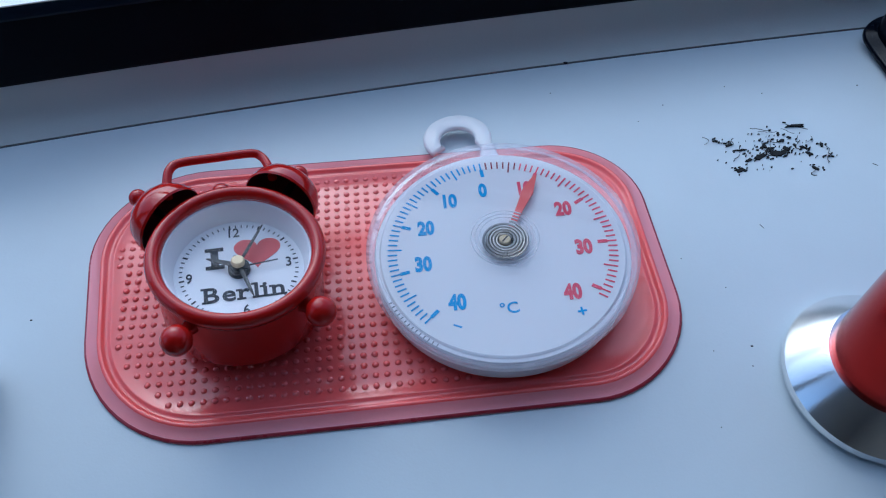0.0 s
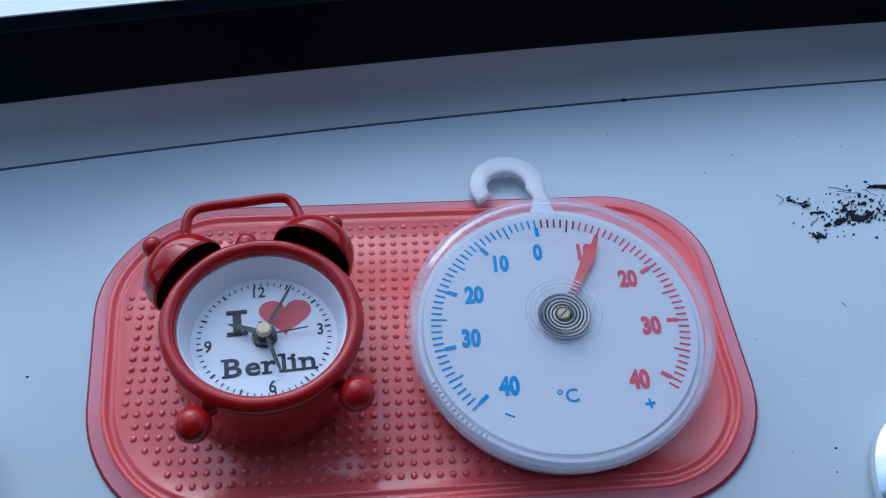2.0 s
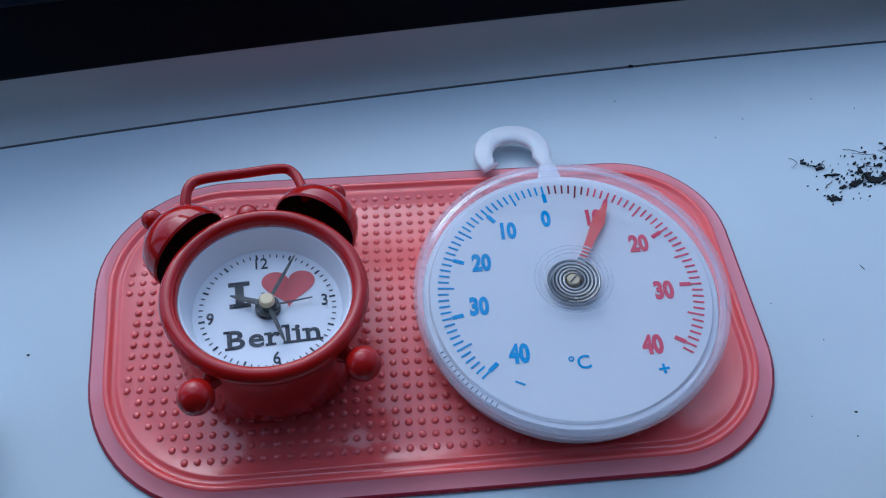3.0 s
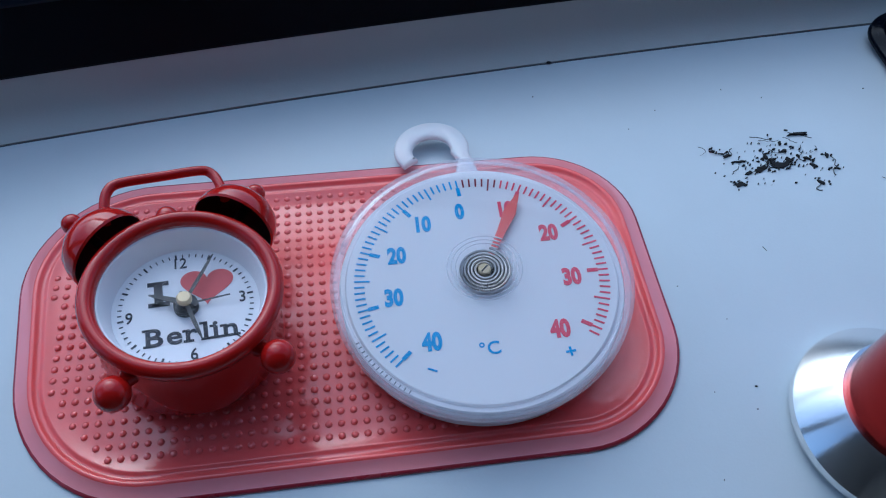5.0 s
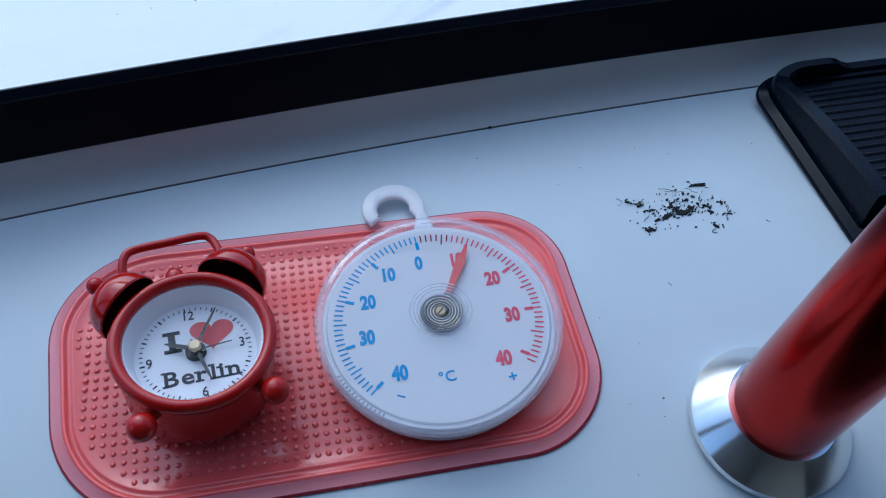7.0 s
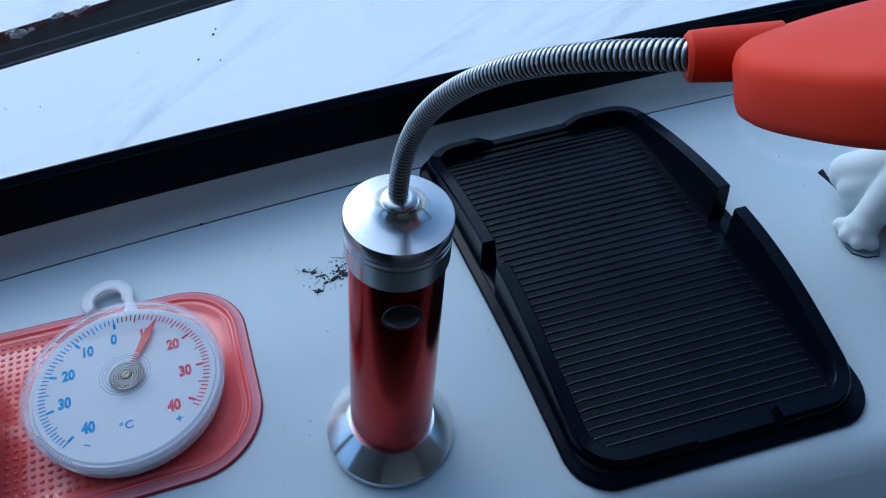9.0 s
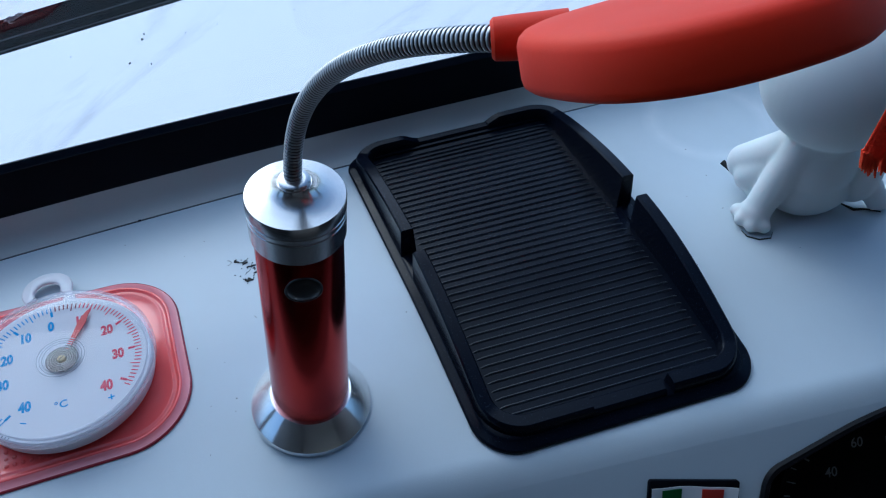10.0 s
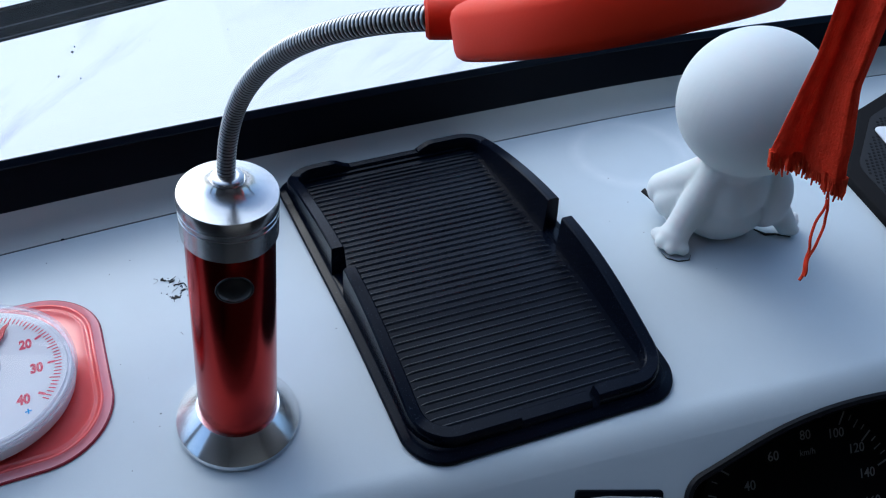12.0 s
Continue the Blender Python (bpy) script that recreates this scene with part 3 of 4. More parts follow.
# ---- twin-bell alarm clock lying on its back ----
def build_clock():
    o = thing("alarm_clock", "small red metal twin-bell alarm clock lying on its back, white dial", "alarm clock",
              T((-59.4, -5.3, 2.7)) @ RY(6.3) @ RX(1.3) @ RZ(19))
    part("case", lathe([(17.6, -1.2), (19.6, -0.6), (20.3, 0.8), (20.3, 17.2), (18.9, 17.6), (18.7, 12.0)], 96, True, True), M_CLOCK, o)
    part("bezel", ring([(17.9, 12.4), (17.7, 18.4), (17.9, 19.6), (18.5, 20.5), (19.5, 20.9), (20.6, 20.5), (21.3, 19.4), (21.25, 18.2), (20.8, 17.2), (20.35, 16.0)], 112), M_CLOCK, o, sharp=50)
    dial = part("dial", lathe([(17.6, 11.6), (17.6, 12.2), (17.0, 12.25)], 80), M_FACE, o, "white paper dial with a printed slogan")
    part("inner_ring", ring([(15.7, 12.2), (16.2, 14.0), (17.3, 18.0), (17.68, 18.2), (17.68, 12.0)], 96), M_FACE, o, "white inner ring")
    part("glass", lathe([(17.7, 18.4), (17.7, 18.8), (11.5, 19.2), (4, 19.4)], 80, False, True), M_LENS, o).visible_shadow = False
    top = 12.35
    for k in range(60):
        a = 90 - 6 * k
        big = k % 5 == 0
        part("minute_mark", bar(0.42 if big else 0.24, 1.3 if big else 0.85, 0.1), M_INK, dial, m=RZ(a - 90) @ T((0, 13.9 if big else 14.0, top)))
    for s, a in (("12", 90), ("3", 0), ("6", -90), ("9", 180)):
        part("numeral", lettering(s, 4.0, 0.1, 0.04, widen=0.85), M_INK, dial, m=T((12.1 * math.cos(radians(a - 2)), 12.1 * math.sin(radians(a - 2)) - 0.2, top)) @ RZ(-8))
    # the slogan: a slab-serif I, a heart and the city's name
    sl = RZ(-6)
    part("letter", join(bar(2.2, 7.4, 0.1), (lambda b: (b.transform(T((0, 3.3, 0))), b)[1])(bar(5.4, 1.3, 0.1)),
                        (lambda b: (b.transform(T((0, -3.3, 0))), b)[1])(bar(5.4, 1.3, 0.1))), M_INK, dial, m=sl @ T((-5.7, 4.4, top)) @ Matrix.Scale(0.84, 4))
    hb = bmesh.new()
    pts = []
    for k in range(48):
        t = 2 * math.pi * k / 48
        pts.append((16 * math.sin(t) ** 3 * 0.36, (13 * math.cos(t) - 5 * math.cos(2 * t) - 2 * math.cos(3 * t) - math.cos(4 * t)) * 0.33))
    bridge(hb, [[(x, y, -0.04) for x, y in pts], [(x, y, 0.04) for x, y in pts]], True, True, True)
    part("heart", hb, M_HEART, dial, "printed red heart", m=sl @ RZ(-3) @ T((4.5, 5.6, top)) @ Matrix.Diagonal((1.0, 0.98, 1, 1)))
    pieces, pen = [], 0.0
    for ch in "Berlin":
        b = lettering(ch, 7.0, 0.1, 0.14, widen=1.08)
        x0, x1 = min(v.co.x for v in b.verts), max(v.co.x for v in b.verts)
        y0, y1 = min(v.co.y for v in b.verts), max(v.co.y for v in b.verts)
        wide = x1 - x0
        b.transform(T((pen - x0, 0, 0)))
        pieces.append(b)
        foot, head = y0 + 0.3, y1 - 0.3
        mid = {"i": y0 + 3.55, "r": y1 - 0.3, "n": y1 - 0.3}
        stems = {"B": [0.6], "e": [], "r": [0.6], "l": [wide / 2], "i": [wide / 2], "n": [0.6, wide - 0.6]}[ch]
        for st in stems:
            c = bar(2.3, 0.62, 0.1)
            c.transform(T((pen + st, foot, 0)))
            pieces.append(c)
        if ch != "e":
            c = bar(1.5, 0.62, 0.1)
            c.transform(T((pen + stems[0] - 0.55, mid.get(ch, head), 0)))
            pieces.append(c)
        pen += wide + (1.15 if ch in "rli" else 0.75)
    word = join(*pieces)
    word.transform(T((-(pen - 0.75) / 2, 0, 0)))
    k = 19.8 / pen
    part("slogan", word, M_INK, dial, "printed slab-serif slogan", m=sl @ T((0.7, -7.0, top)) @ Matrix.Diagonal((k, 0.90, 1, 1)))
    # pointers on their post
    post = part("post", lathe([(2.7, 12.2), (2.7, 12.7), (2.2, 12.8), (2.2, 13.2), (2.6, 13.3), (2.6, 13.7), (2.0, 13.8), (2.0, 14.2), (1.5, 14.3), (1.5, 15.2)], 32), M_HAND, o)
    part("cap", lathe([(1.65, 15.2), (1.65, 16.1), (1.3, 16.5)], 24), M_BRASS, post, "pale brass cap")

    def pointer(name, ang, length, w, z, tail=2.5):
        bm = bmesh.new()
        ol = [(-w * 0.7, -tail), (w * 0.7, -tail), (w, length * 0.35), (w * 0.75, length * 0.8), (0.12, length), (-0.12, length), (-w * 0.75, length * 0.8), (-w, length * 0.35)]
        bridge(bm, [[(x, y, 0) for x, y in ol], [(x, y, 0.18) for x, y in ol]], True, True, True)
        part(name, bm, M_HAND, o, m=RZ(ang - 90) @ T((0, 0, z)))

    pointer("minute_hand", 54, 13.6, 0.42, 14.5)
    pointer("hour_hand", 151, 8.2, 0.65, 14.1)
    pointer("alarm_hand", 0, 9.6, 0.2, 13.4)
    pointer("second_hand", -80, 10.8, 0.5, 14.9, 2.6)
    # feet, bells, hammer, handle
    for a in (-132, -51.5):
        f = part("foot", ball(3.7, 24, 16), M_CLOCK, o, m=RZ(a) @ T((25.4, 0, 16.0)))
        part("foot_stem", lathe([(2.2, 0), (1.6, 2.5), (1.5, 5)], 20), M_CLOCK, f, m=RZ(a) @ T((19.6, 0, 14.6)) @ RY(80))
    for a, lean in ((126, 87), (53, 95)):
        m = RZ(a) @ T((23.3, 0, 13.4)) @ RY(lean)
        bell = part("bell", lathe([(9.5, 0.0), (9.65, -0.35), (9.95, 0.2), (9.7, 2.4), (8.7, 5.0), (6.4, 7.4), (3.2, 8.9), (1.3, 9.2)], 56, False, True), M_CLOCK, o, m=m)
        part("bell_inside", lathe([(9.45, 0.1), (9.1, 2.2), (8.1, 4.6), (6.0, 6.9), (2.8, 8.2)], 48, False, True), M_BELLIN, bell, "black hollow inside", m=m)
        part("knob", join(lathe([(1.4, 8.9), (1.2, 9.9)], 20), ball(2.4, 20, 12, at=(0, 0, 11.8))), M_CLOCK, bell, m=m)
        part("bell_post", lathe([(1.1, -5.5), (1.1, 7.8)], 14), M_BELLIN, bell, m=m)
    part("hammer", ball(2.8, 20, 14, 1, 1.3, 1, (0, 23.6, 14.5)), M_CLOCK, o)
    hp = smooth_path([(-13.4, 25.0, 15.5), (-12.9, 29.0, 17.0), (-11.6, 32.6, 17.9), (-8.6, 34.6, 17.8), (1, 35.6, 16.4), (9.8, 36.4, 15.0), (12.4, 35.0, 14.4), (13.4, 31.5, 14.4), (13.8, 26.5, 14.4)], 8)
    part("handle", tube(hp, 1.2, 14), M_CLOCK, o)


build_clock()


# ---- round thermometer ----
def build_thermometer():
    o = thing("thermometer", "round white dial thermometer with blue and red scale", "thermometer",
              T((6.8, 4.1, 1.1)) @ RX(4.46) @ RY(0.8) @ RZ(10.5))
    part("back_shell", lathe([(29, 0), (31.6, 0.6), (32.4, 1.6), (32.6, 8.4), (32.3, 8.9), (31.4, 8.9)], 112), M_WHITE, o)
    dial = part("dial", lathe([(31.6, 4.6), (31.3, 9.2), (30.9, 9.6)], 112), M_WHITE, o, "white dial card with a printed scale")
    top = 9.68
    dc = T((0.0, -0.1, 0))
    for t in range(-40, 42):
        a = 90 - 3.2 * t
        mt = M_BLUE if t <= 0 else (M_MAROON if t < 7 else M_RED)
        if t % 10 == 0:
            part("scale_bar", bar(0.95, 2.5, 0.1), mt, dial, m=dc @ RZ(a - 90) @ T((0, 25.6, top)))
            part("scale_mark", bar(0.42, 2.4, 0.1), mt, dial, m=dc @ RZ(a - 90) @ T((0, 28.0, top)))
        else:
            l = 3.6 if t % 5 == 0 else 2.4
            part("scale_mark", bar(0.42, l, 0.1), mt, dial, m=dc @ RZ(a - 90) @ T((0, 29.2 - l / 2, top)))
    for t, d in ((-40, -134), (-30, -93), (-20, -61), (-10, -31), (0, -3), (10, 28.5), (20, 63), (30, 100), (40, 139)):
        a = radians(90 - d)
        r = 19.6 if t == 0 else 20.6 if -40 < t < 40 else (19.8 if t < 0 else 21.4)
        part("numeral", lettering(str(abs(t)), 5.9, 0.1, 0.30, widen=0.72), M_BLUE if t <= 0 else M_RED, dial, m=dc @ T((r * math.cos(a), r * math.sin(a), top)) @ RZ(-5))
    part("unit_sign", lettering("°C", 4.4, 0.1, 0.05), M_BLUE, dial, m=dc @ T((-2.2, -17.8, top)))
    part("plus_sign", lettering("+", 4.4, 0.1, 0.08), M_BLUE, dial, m=dc @ T((14.8, -22.0, top)))
    part("minus_sign", join(bar(2.2, 0.4, 0.1)), M_BLUE, dial, m=dc @ T((-15.4, -20.2, top)) @ RZ(-30))
    # scale ticks mirrored in the clear rim, drawn as grey dashes on the drum
    for k in range(14):
        part("tick_reflection", bar(0.22, 0.8, 0.2), M_SEAM, o, m=RZ(109 + k * 2.3) @ T((0, 31.95, 9.0)))
    # clear cover with its rim
    part("cover", ring([(32.7, 7.6), (34.2, 8.0), (34.5, 8.6), (34.5, 11.3), (33.9, 12.1), (32.4, 12.2), (32.0, 11.8), (33.3, 11.4), (33.8, 10.6), (33.8, 8.9), (32.7, 8.5)], 128), M_RIM, o, "milky clear plastic rim")
    part("lens", lathe([(32.2, 11.8), (31.0, 11.9), (20, 12.0), (9, 12.1)], 112, False, True), M_CLEAR, o, "clear plastic front").visible_shadow = False
    for q in o.children:
        if q.name.startswith("cover"):
            q.visible_shadow = False
    # bimetal coil and pointer
    hc = T((0.9, 1.3, 0))
    coil = []
    for k in range(360):
        a = k / 360 * 2 * math.pi * 5.2
        r = 1.7 + 4.3 * k / 360
        coil.append((r * math.cos(a), r * math.sin(a), 11.2))
    part("coil", tube(coil, 0.34, 6), M_COIL, o, "spiral of thin steel", m=hc)
    # black disc added on the dial as the shade beneath the coil
    part("coil_shade", lathe([(4.9, 9.6), (4.9, 9.85), (4.5, 9.95)], 48), M_HAND, o, "dark disc painting the shade under the coil", m=hc)
    spindle = part("spindle", lathe([(1.5, 9.6), (1.5, 11.5), (1.2, 11.8)], 24), M_BRASS, o, "pale brass spindle with a slot", m=hc)
    part("slot", bar(0.35, 2.2, 0.1), M_HAND, spindle, m=hc @ RZ(-50) @ T((0, 0, 11.85)))
    for r in (6.6, 7.6, 8.6):
        part("cover_step", ring(circle_profile(r, 12.2, 0.13, 6), 72), M_RIM, o, "fine moulded circle in the clear front", m=hc)
    bm = bmesh.new()
    ol = [(-0.75, 4.5), (0.75, 4.5), (1.0, 11.5), (1.5, 17.5), (0.4, 23.2), (-0.4, 23.2), (-1.5, 17.5), (-1.0, 11.5)]
    bridge(bm, [[(x, y, 0) for x, y in ol], [(x, y, 0.4) for x, y in ol]], True, True, True)
    part("pointer", bm, M_NEEDLE, o, "red plastic pointer", m=hc @ RZ(-33) @ T((0, 0, 10.8)))
    for k in range(5):
        part("pointer_rib", bar(1.7, 0.25, 0.3), M_FACE, o, m=hc @ RZ(-33) @ T((0, 5.4 + k * 1.0, 11.3)))
    # flat hanging hook at the back
    outer, inner = [], []
    for k in range(33):
        a = radians(215 - k / 32 * 235)
        outer.append(Vector((-2.2 + 10.2 * math.cos(a), 51.0 + 9.9 * math.sin(a))))
        inner.append(Vector((-2.3 + 5.2 * math.cos(a), 50.2 + 4.9 * math.sin(a))))
    ol = inner + [Vector((4.0, 45.5)), Vector((2.6, 41.5)), Vector((1.0, 38.0)), Vector((-1.5, 35.0)), Vector((-1.5, 31.0)), Vector((9.0, 31.0)), Vector((9.0, 35.5)), Vector((8.2, 41.0))] + outer[::-1]
    bm = bmesh.new()
    if sum(p.x * q.y - q.x * p.y for p, q in zip(ol, ol[1:] + ol[:1])) < 0:
        ol = ol[::-1]
    bridge(bm, [[(p.x, p.y, z) for p in inset(ol, d)] for d, z in ((0.5, 0.9), (0.1, 1.2), (0.0, 1.5), (0.0, 1.9), (0.2, 2.3), (0.8, 2.6))], True, True, True)
    part("hook", bm, M_HOOK, o, "translucent white hanging hook", m=RX(-4.3) @ T((0, -1.3, 0.6)), sharp=60)


build_thermometer()


# ---- black adhesive residue ----
def build_residue():
    rnd = random.Random(11)
    bms = []

    def fleck(x, y, l, w, a):
        """A torn crumb with a ragged outline."""
        bm = bmesh.new()
        n = 16 if l > 2 else 9
        ol = []
        for k in range(n):
            t = 2 * math.pi * k / n
            q = 0.55 + 0.6 * rnd.random()
            ol.append((l / 2 * q * math.cos(t) + 0.05 * l * math.sin(3 * t), w / 2 * q * math.sin(t) + 0.18 * w * math.sin(l * math.cos(t) * 1.3)))
        h = 0.12 + 0.12 * rnd.random()
        bridge(bm, [[(p, q, -0.3) for p, q in ol], [(p * 0.92, q * 0.92, h) for p, q in ol]], True, True, True)
        bm.transform(T((x, y, 0.5 * seam_z(x) * max(0.0, (y - 40) / 40))) @ RZ(a))
        bms.append(bm)

    def strand(x, y, l, a):
        """A thin wavering thread of glue."""
        q, d = Vector((x, y, 0.02)), radians(a)
        pts = [q.copy()]
        for k in range(7):
            d += rnd.uniform(-0.8, 0.8)
            q += Vector((math.cos(d), 0.7 * math.sin(d), 0)) * l / 7
            pts.append(q.copy())
        bms.append(tube(smooth_path(pts, 3), 0.07 + 0.07 * rnd.random(), 5, True, 0.6))

    for x, y, l, w, a in ((97.8, 59.2, 6.4, 1.1, 4), (91.8, 55.6, 1.5, 1.5, 30), (92.1, 52.6, 1.6, 1.2, -20), (72.4, 53.0, 2.0, 0.8, -12), (76.2, 51.2, 2.2, 0.9, 10),
                          (79.2, 48.8, 4.4, 0.7, 6), (84.2, 45.9, 6.4, 2.0, 33), (89.6, 47.2, 6.4, 2.6, 3), (86.6, 50.4, 1.8, 1.5, 60), (92.6, 49.0, 2.0, 1.9, 70),
                          (77.2, 40.3, 4.6, 1.6, 4), (97.6, 49.6, 2.2, 1.0, -40), (98.8, 46.8, 2.4, 1.1, -60), (103.3, 50.5, 1.7, 1.4, 40), (98.9, 40.4, 1.8, 2.2, 80), (105.0, 45.4, 1.2, 0.6, -50)):
        fleck(x, y, l, w, a)
        for k in range(5):
            fleck(x + rnd.gauss(0, 1.5), y + rnd.gauss(0, 1.0), 0.3 + rnd.random() * 0.9, 0.2 + rnd.random() * 0.5, rnd.uniform(-40, 50))
    for k in range(42):
        fleck(90 + rnd.gauss(0, 4.5), 48.0 + rnd.gauss(0, 2.2), 0.5 + rnd.random() ** 2 * 1.8, 0.35 + rnd.random() ** 2 * 1.0, rnd.uniform(-35, 60))
    for x, y, l, a in ((69, 54.5, 6, -30), (72, 52.5, 6, -10), (75, 50, 7, 5), (84, 58, 6, -10), (86, 56.5, 6, 0), (93, 57.5, 5, -50), (96, 52, 6, -70), (101, 54, 5, -70),
                       (104, 50, 6, -80), (98.6, 40, 5, -75), (76, 44, 5, 15), (81, 44, 6, 25), (104.5, 46, 5, -60), (88, 53, 6, 10), (95, 59.5, 7, 5)):
        strand(x, y, l, a)
    for k in range(70):
        t = rnd.random() * 2 * math.pi
        r = rnd.random() ** 0.7
        x = 88 + 18 * r * math.cos(t)
        fleck(x, 48 + 10 * r * math.sin(t), 0.2 + rnd.random() ** 2 * 1.0, 0.15 + rnd.random() ** 2 * 0.4, rnd.uniform(-30, 60))
    tagged(part("adhesive_residue", join(*bms), M_RESIDUE), "crumbs of black adhesive residue stuck to the white dashboard", "residue", kind="stuff")


build_residue()


def build_specks():
    """Dust and tiny dark crumbs scattered over the dashboard."""
    rnd = random.Random(23)
    bms = []
    for k in range(70):
        x, y = rnd.uniform(-170, 330), rnd.uniform(-45, 80)
        if -112 < x < 54 and -48 < y < 54:
            continue
        n = 6
        l, w = 0.14 + 0.35 * rnd.random() ** 2, 0.10 + 0.13 * rnd.random()
        if rnd.random() < 0.2:
            l, w = 0.8 + 0.8 * rnd.random(), 0.07
        bm = bmesh.new()
        ol = [(l * (0.6 + 0.5 * rnd.random()) * math.cos(6.283 * i / n), w * (0.6 + 0.5 * rnd.random()) * math.sin(6.283 * i / n)) for i in range(n)]
        bridge(bm, [[(p, q, -0.05) for p, q in ol], [(p * 0.8, q * 0.8, 0.12) for p, q in ol]], True, True, True)
        bm.transform(T((x, y, dash_z(y))) @ RZ(rnd.uniform(0, 180)))
        bms.append(bm)
    for x, y, s in ((31.4, seam_y(31.4) - 0.3, 0.7), (67.8, -18.7, 0.32), (-116, -8, 0.32), (67, -24, 0.2)):
        b = ball(s, 8, 6, 1.2, 0.8, 0.35, (x, y, dash_z(y)))
        bms.append(b)
    tagged(part("dust_specks", join(*bms), M_RESIDUE), "dark specks of dust on the white dashboard", "dust", kind="stuff")
    b = tube([(306.6, 37, 0.6), (306.2, 41, 0.4), (305.4, 48, 0.5), (304.8, 55, 0.5), (304.4, 59, 0.4)], [0.9, 0.9, 0.4, 0.9, 1.7], 8, True, 0.4)
    q = tube([(341.5, 17.5, 0.2), (344.5, 12.5, 0.3), (349.5, 11.5, 0.2), (355.5, 8.0, 0.0)], [0.35, 0.7, 0.5, 0.3], 8, True, 0.5)
    g = tube([(290.2, 13.5, 0.1), (290.8, 9.2, 0.1), (295.0, 6.0, 0.0), (300.2, 5.6, 0.0), (302.5, 8.5, 0.1)], [0.2, 0.3, 0.35, 0.3, 0.2], 6, True, 0.5)
    tagged(part("glue_edge", g, M_GLUE), "thin edge of dried glue under the white figurine's foot", "glue")
    tagged(part("glue_crumb", q, M_GLUE), "crumb of dark dried glue under the white figurine", "glue")
    tagged(part("tape_scrap", b, M_RESIDUE), "thin scrap of black tape beside the white figurine", "tape scrap")


build_specks()


# ---- red grill torch with gooseneck ----
def build_torch():
    az = Vector((0.081, -0.097, 1.0)).normalized()
    ay = az.cross(Vector((1, 0, 0))).normalized()
    rot = Matrix((ay.cross(az), ay, az)).transposed().to_4x4()
    o = thing("gooseneck_torch", "red and silver aluminium gooseneck torch standing on a magnetic base", "torch", T((94.8, -27.6, -3.8)) @ rot)
    inv = (T((94.8, -27.6, -3.8)) @ rot).inverted()
    part("base", lathe([(21.4, 0), (21.9, 0.5), (21.9, 2.7), (21.5, 3.2), (15.2, 9.6), (14.6, 10.1), (13.8, 10.1)], 96), M_BASE, o, "polished flared magnetic base")
    part("barrel", lathe([(13.7, 7), (13.8, 10.3), (13.1, 96.4), (12.9, 97.4)], 96), M_TORCH, o, "red anodised barrel")
    cap = part("cap", lathe([(13.4, 92.4), (14.05, 93.0), (14.15, 100.6), (13.95, 100.8), (13.95, 101.3), (14.15, 101.5), (14.2, 102.7), (14.0, 102.9), (14.0, 103.4), (14.25, 103.6), (14.3, 106.9),
                             (14.05, 107.5), (11.8, 107.9), (9.0, 108.6), (6.5, 109.8), (5.0, 111.6), (4.8, 112.2)], 96), M_STEEL, o, "brushed silver cap with grooves", m=T((0, 0, 2.6)))
    part("collar", lathe([(4.5, 111.6), (4.5, 113.0), (3.9, 113.5), (2.9, 113.6)], 40), M_STEEL, cap, m=T((0, 0, 2.6)))
    bdir = RZ(-93)
    part("button", lathe([(5.1, 0), (5.1, 0.9), (4.6, 1.4), (2.8, 1.8)], 40), M_BUTTON, o, "black rubber push button", m=T((0, 0, 83.6)) @ bdir @ T((12.1, 0, 0)) @ RY(90))
    # thin ring in grey metal, for the highlight outlining the button
    part("button_highlight_ring", ring(circle_profile(5.3, 0.8, 0.28, 8), 40), M_GROOVE, o, m=T((0, 0, 83.6)) @ bdir @ T((12.3, 0, 0)) @ RY(90))
    # the neck, in the place's own axes
    path = bez((103.6, -38.2, 109.0), (107.0, -34.0, 138.0), (118.5, -65.0, 166.0), (145.2, -95.0, 178.0), 600)
    dist = np.cumsum([0.0] + [(q - p).length for p, q in zip(path, path[1:])])
    n_pt = 6 * int(dist[-1] / 1.17)
    path = [Vector([float(np.interp(dist[-1] * k / n_pt, dist, [p[c] for p in path])) for c in range(3)]) for k in range(n_pt + 1)]
    rad = [(2.46, 2.57, 2.60, 2.58, 2.48, 2.20)[i % 6] for i in range(n_pt + 1)]
    neck = part("gooseneck", tube([inv @ p for p in path], rad, 14), M_NECK, o, "ribbed flexible steel neck", sharp=60)
    # groove faces get the darker steel, as painted shade between the ribs
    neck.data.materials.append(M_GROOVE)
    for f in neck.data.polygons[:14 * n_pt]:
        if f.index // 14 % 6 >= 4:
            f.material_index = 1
    # lamp head
    hm = inv @ T((170.0, -116.0, 187.8)) @ RZ(11.7) @ RX(-26.1) @ Matrix.Scale(1.029, 4)
    ol = []
    for k in range(72):
        t = 2 * math.pi * k / 72
        c, s = math.cos(t), math.sin(t)
        e = 0.93 if c > 0 else 0.79
        ol.append(Vector((math.copysign(26 * abs(c) ** e, c), math.copysign((26 if s > 0 else 25) * abs(s) ** e, s))))
    bm = bmesh.new()
    lv = [(3.5, -5.2), (1.0, -5.0), (0.2, -4.3), (0.0, -3.2), (0.2, 2.0), (0.7, 3.2), (1.7, 4.0), (3.2, 4.4), (8, 4.9), (14, 5.2)]
    bridge(bm, [[(p.x, p.y, z) for p in inset(ol, d)] for d, z in lv], True, True, True)
    head = part("lamp_head", bm, M_LAMP, o, "soft red plastic oval lamp head", m=hm, sharp=50)
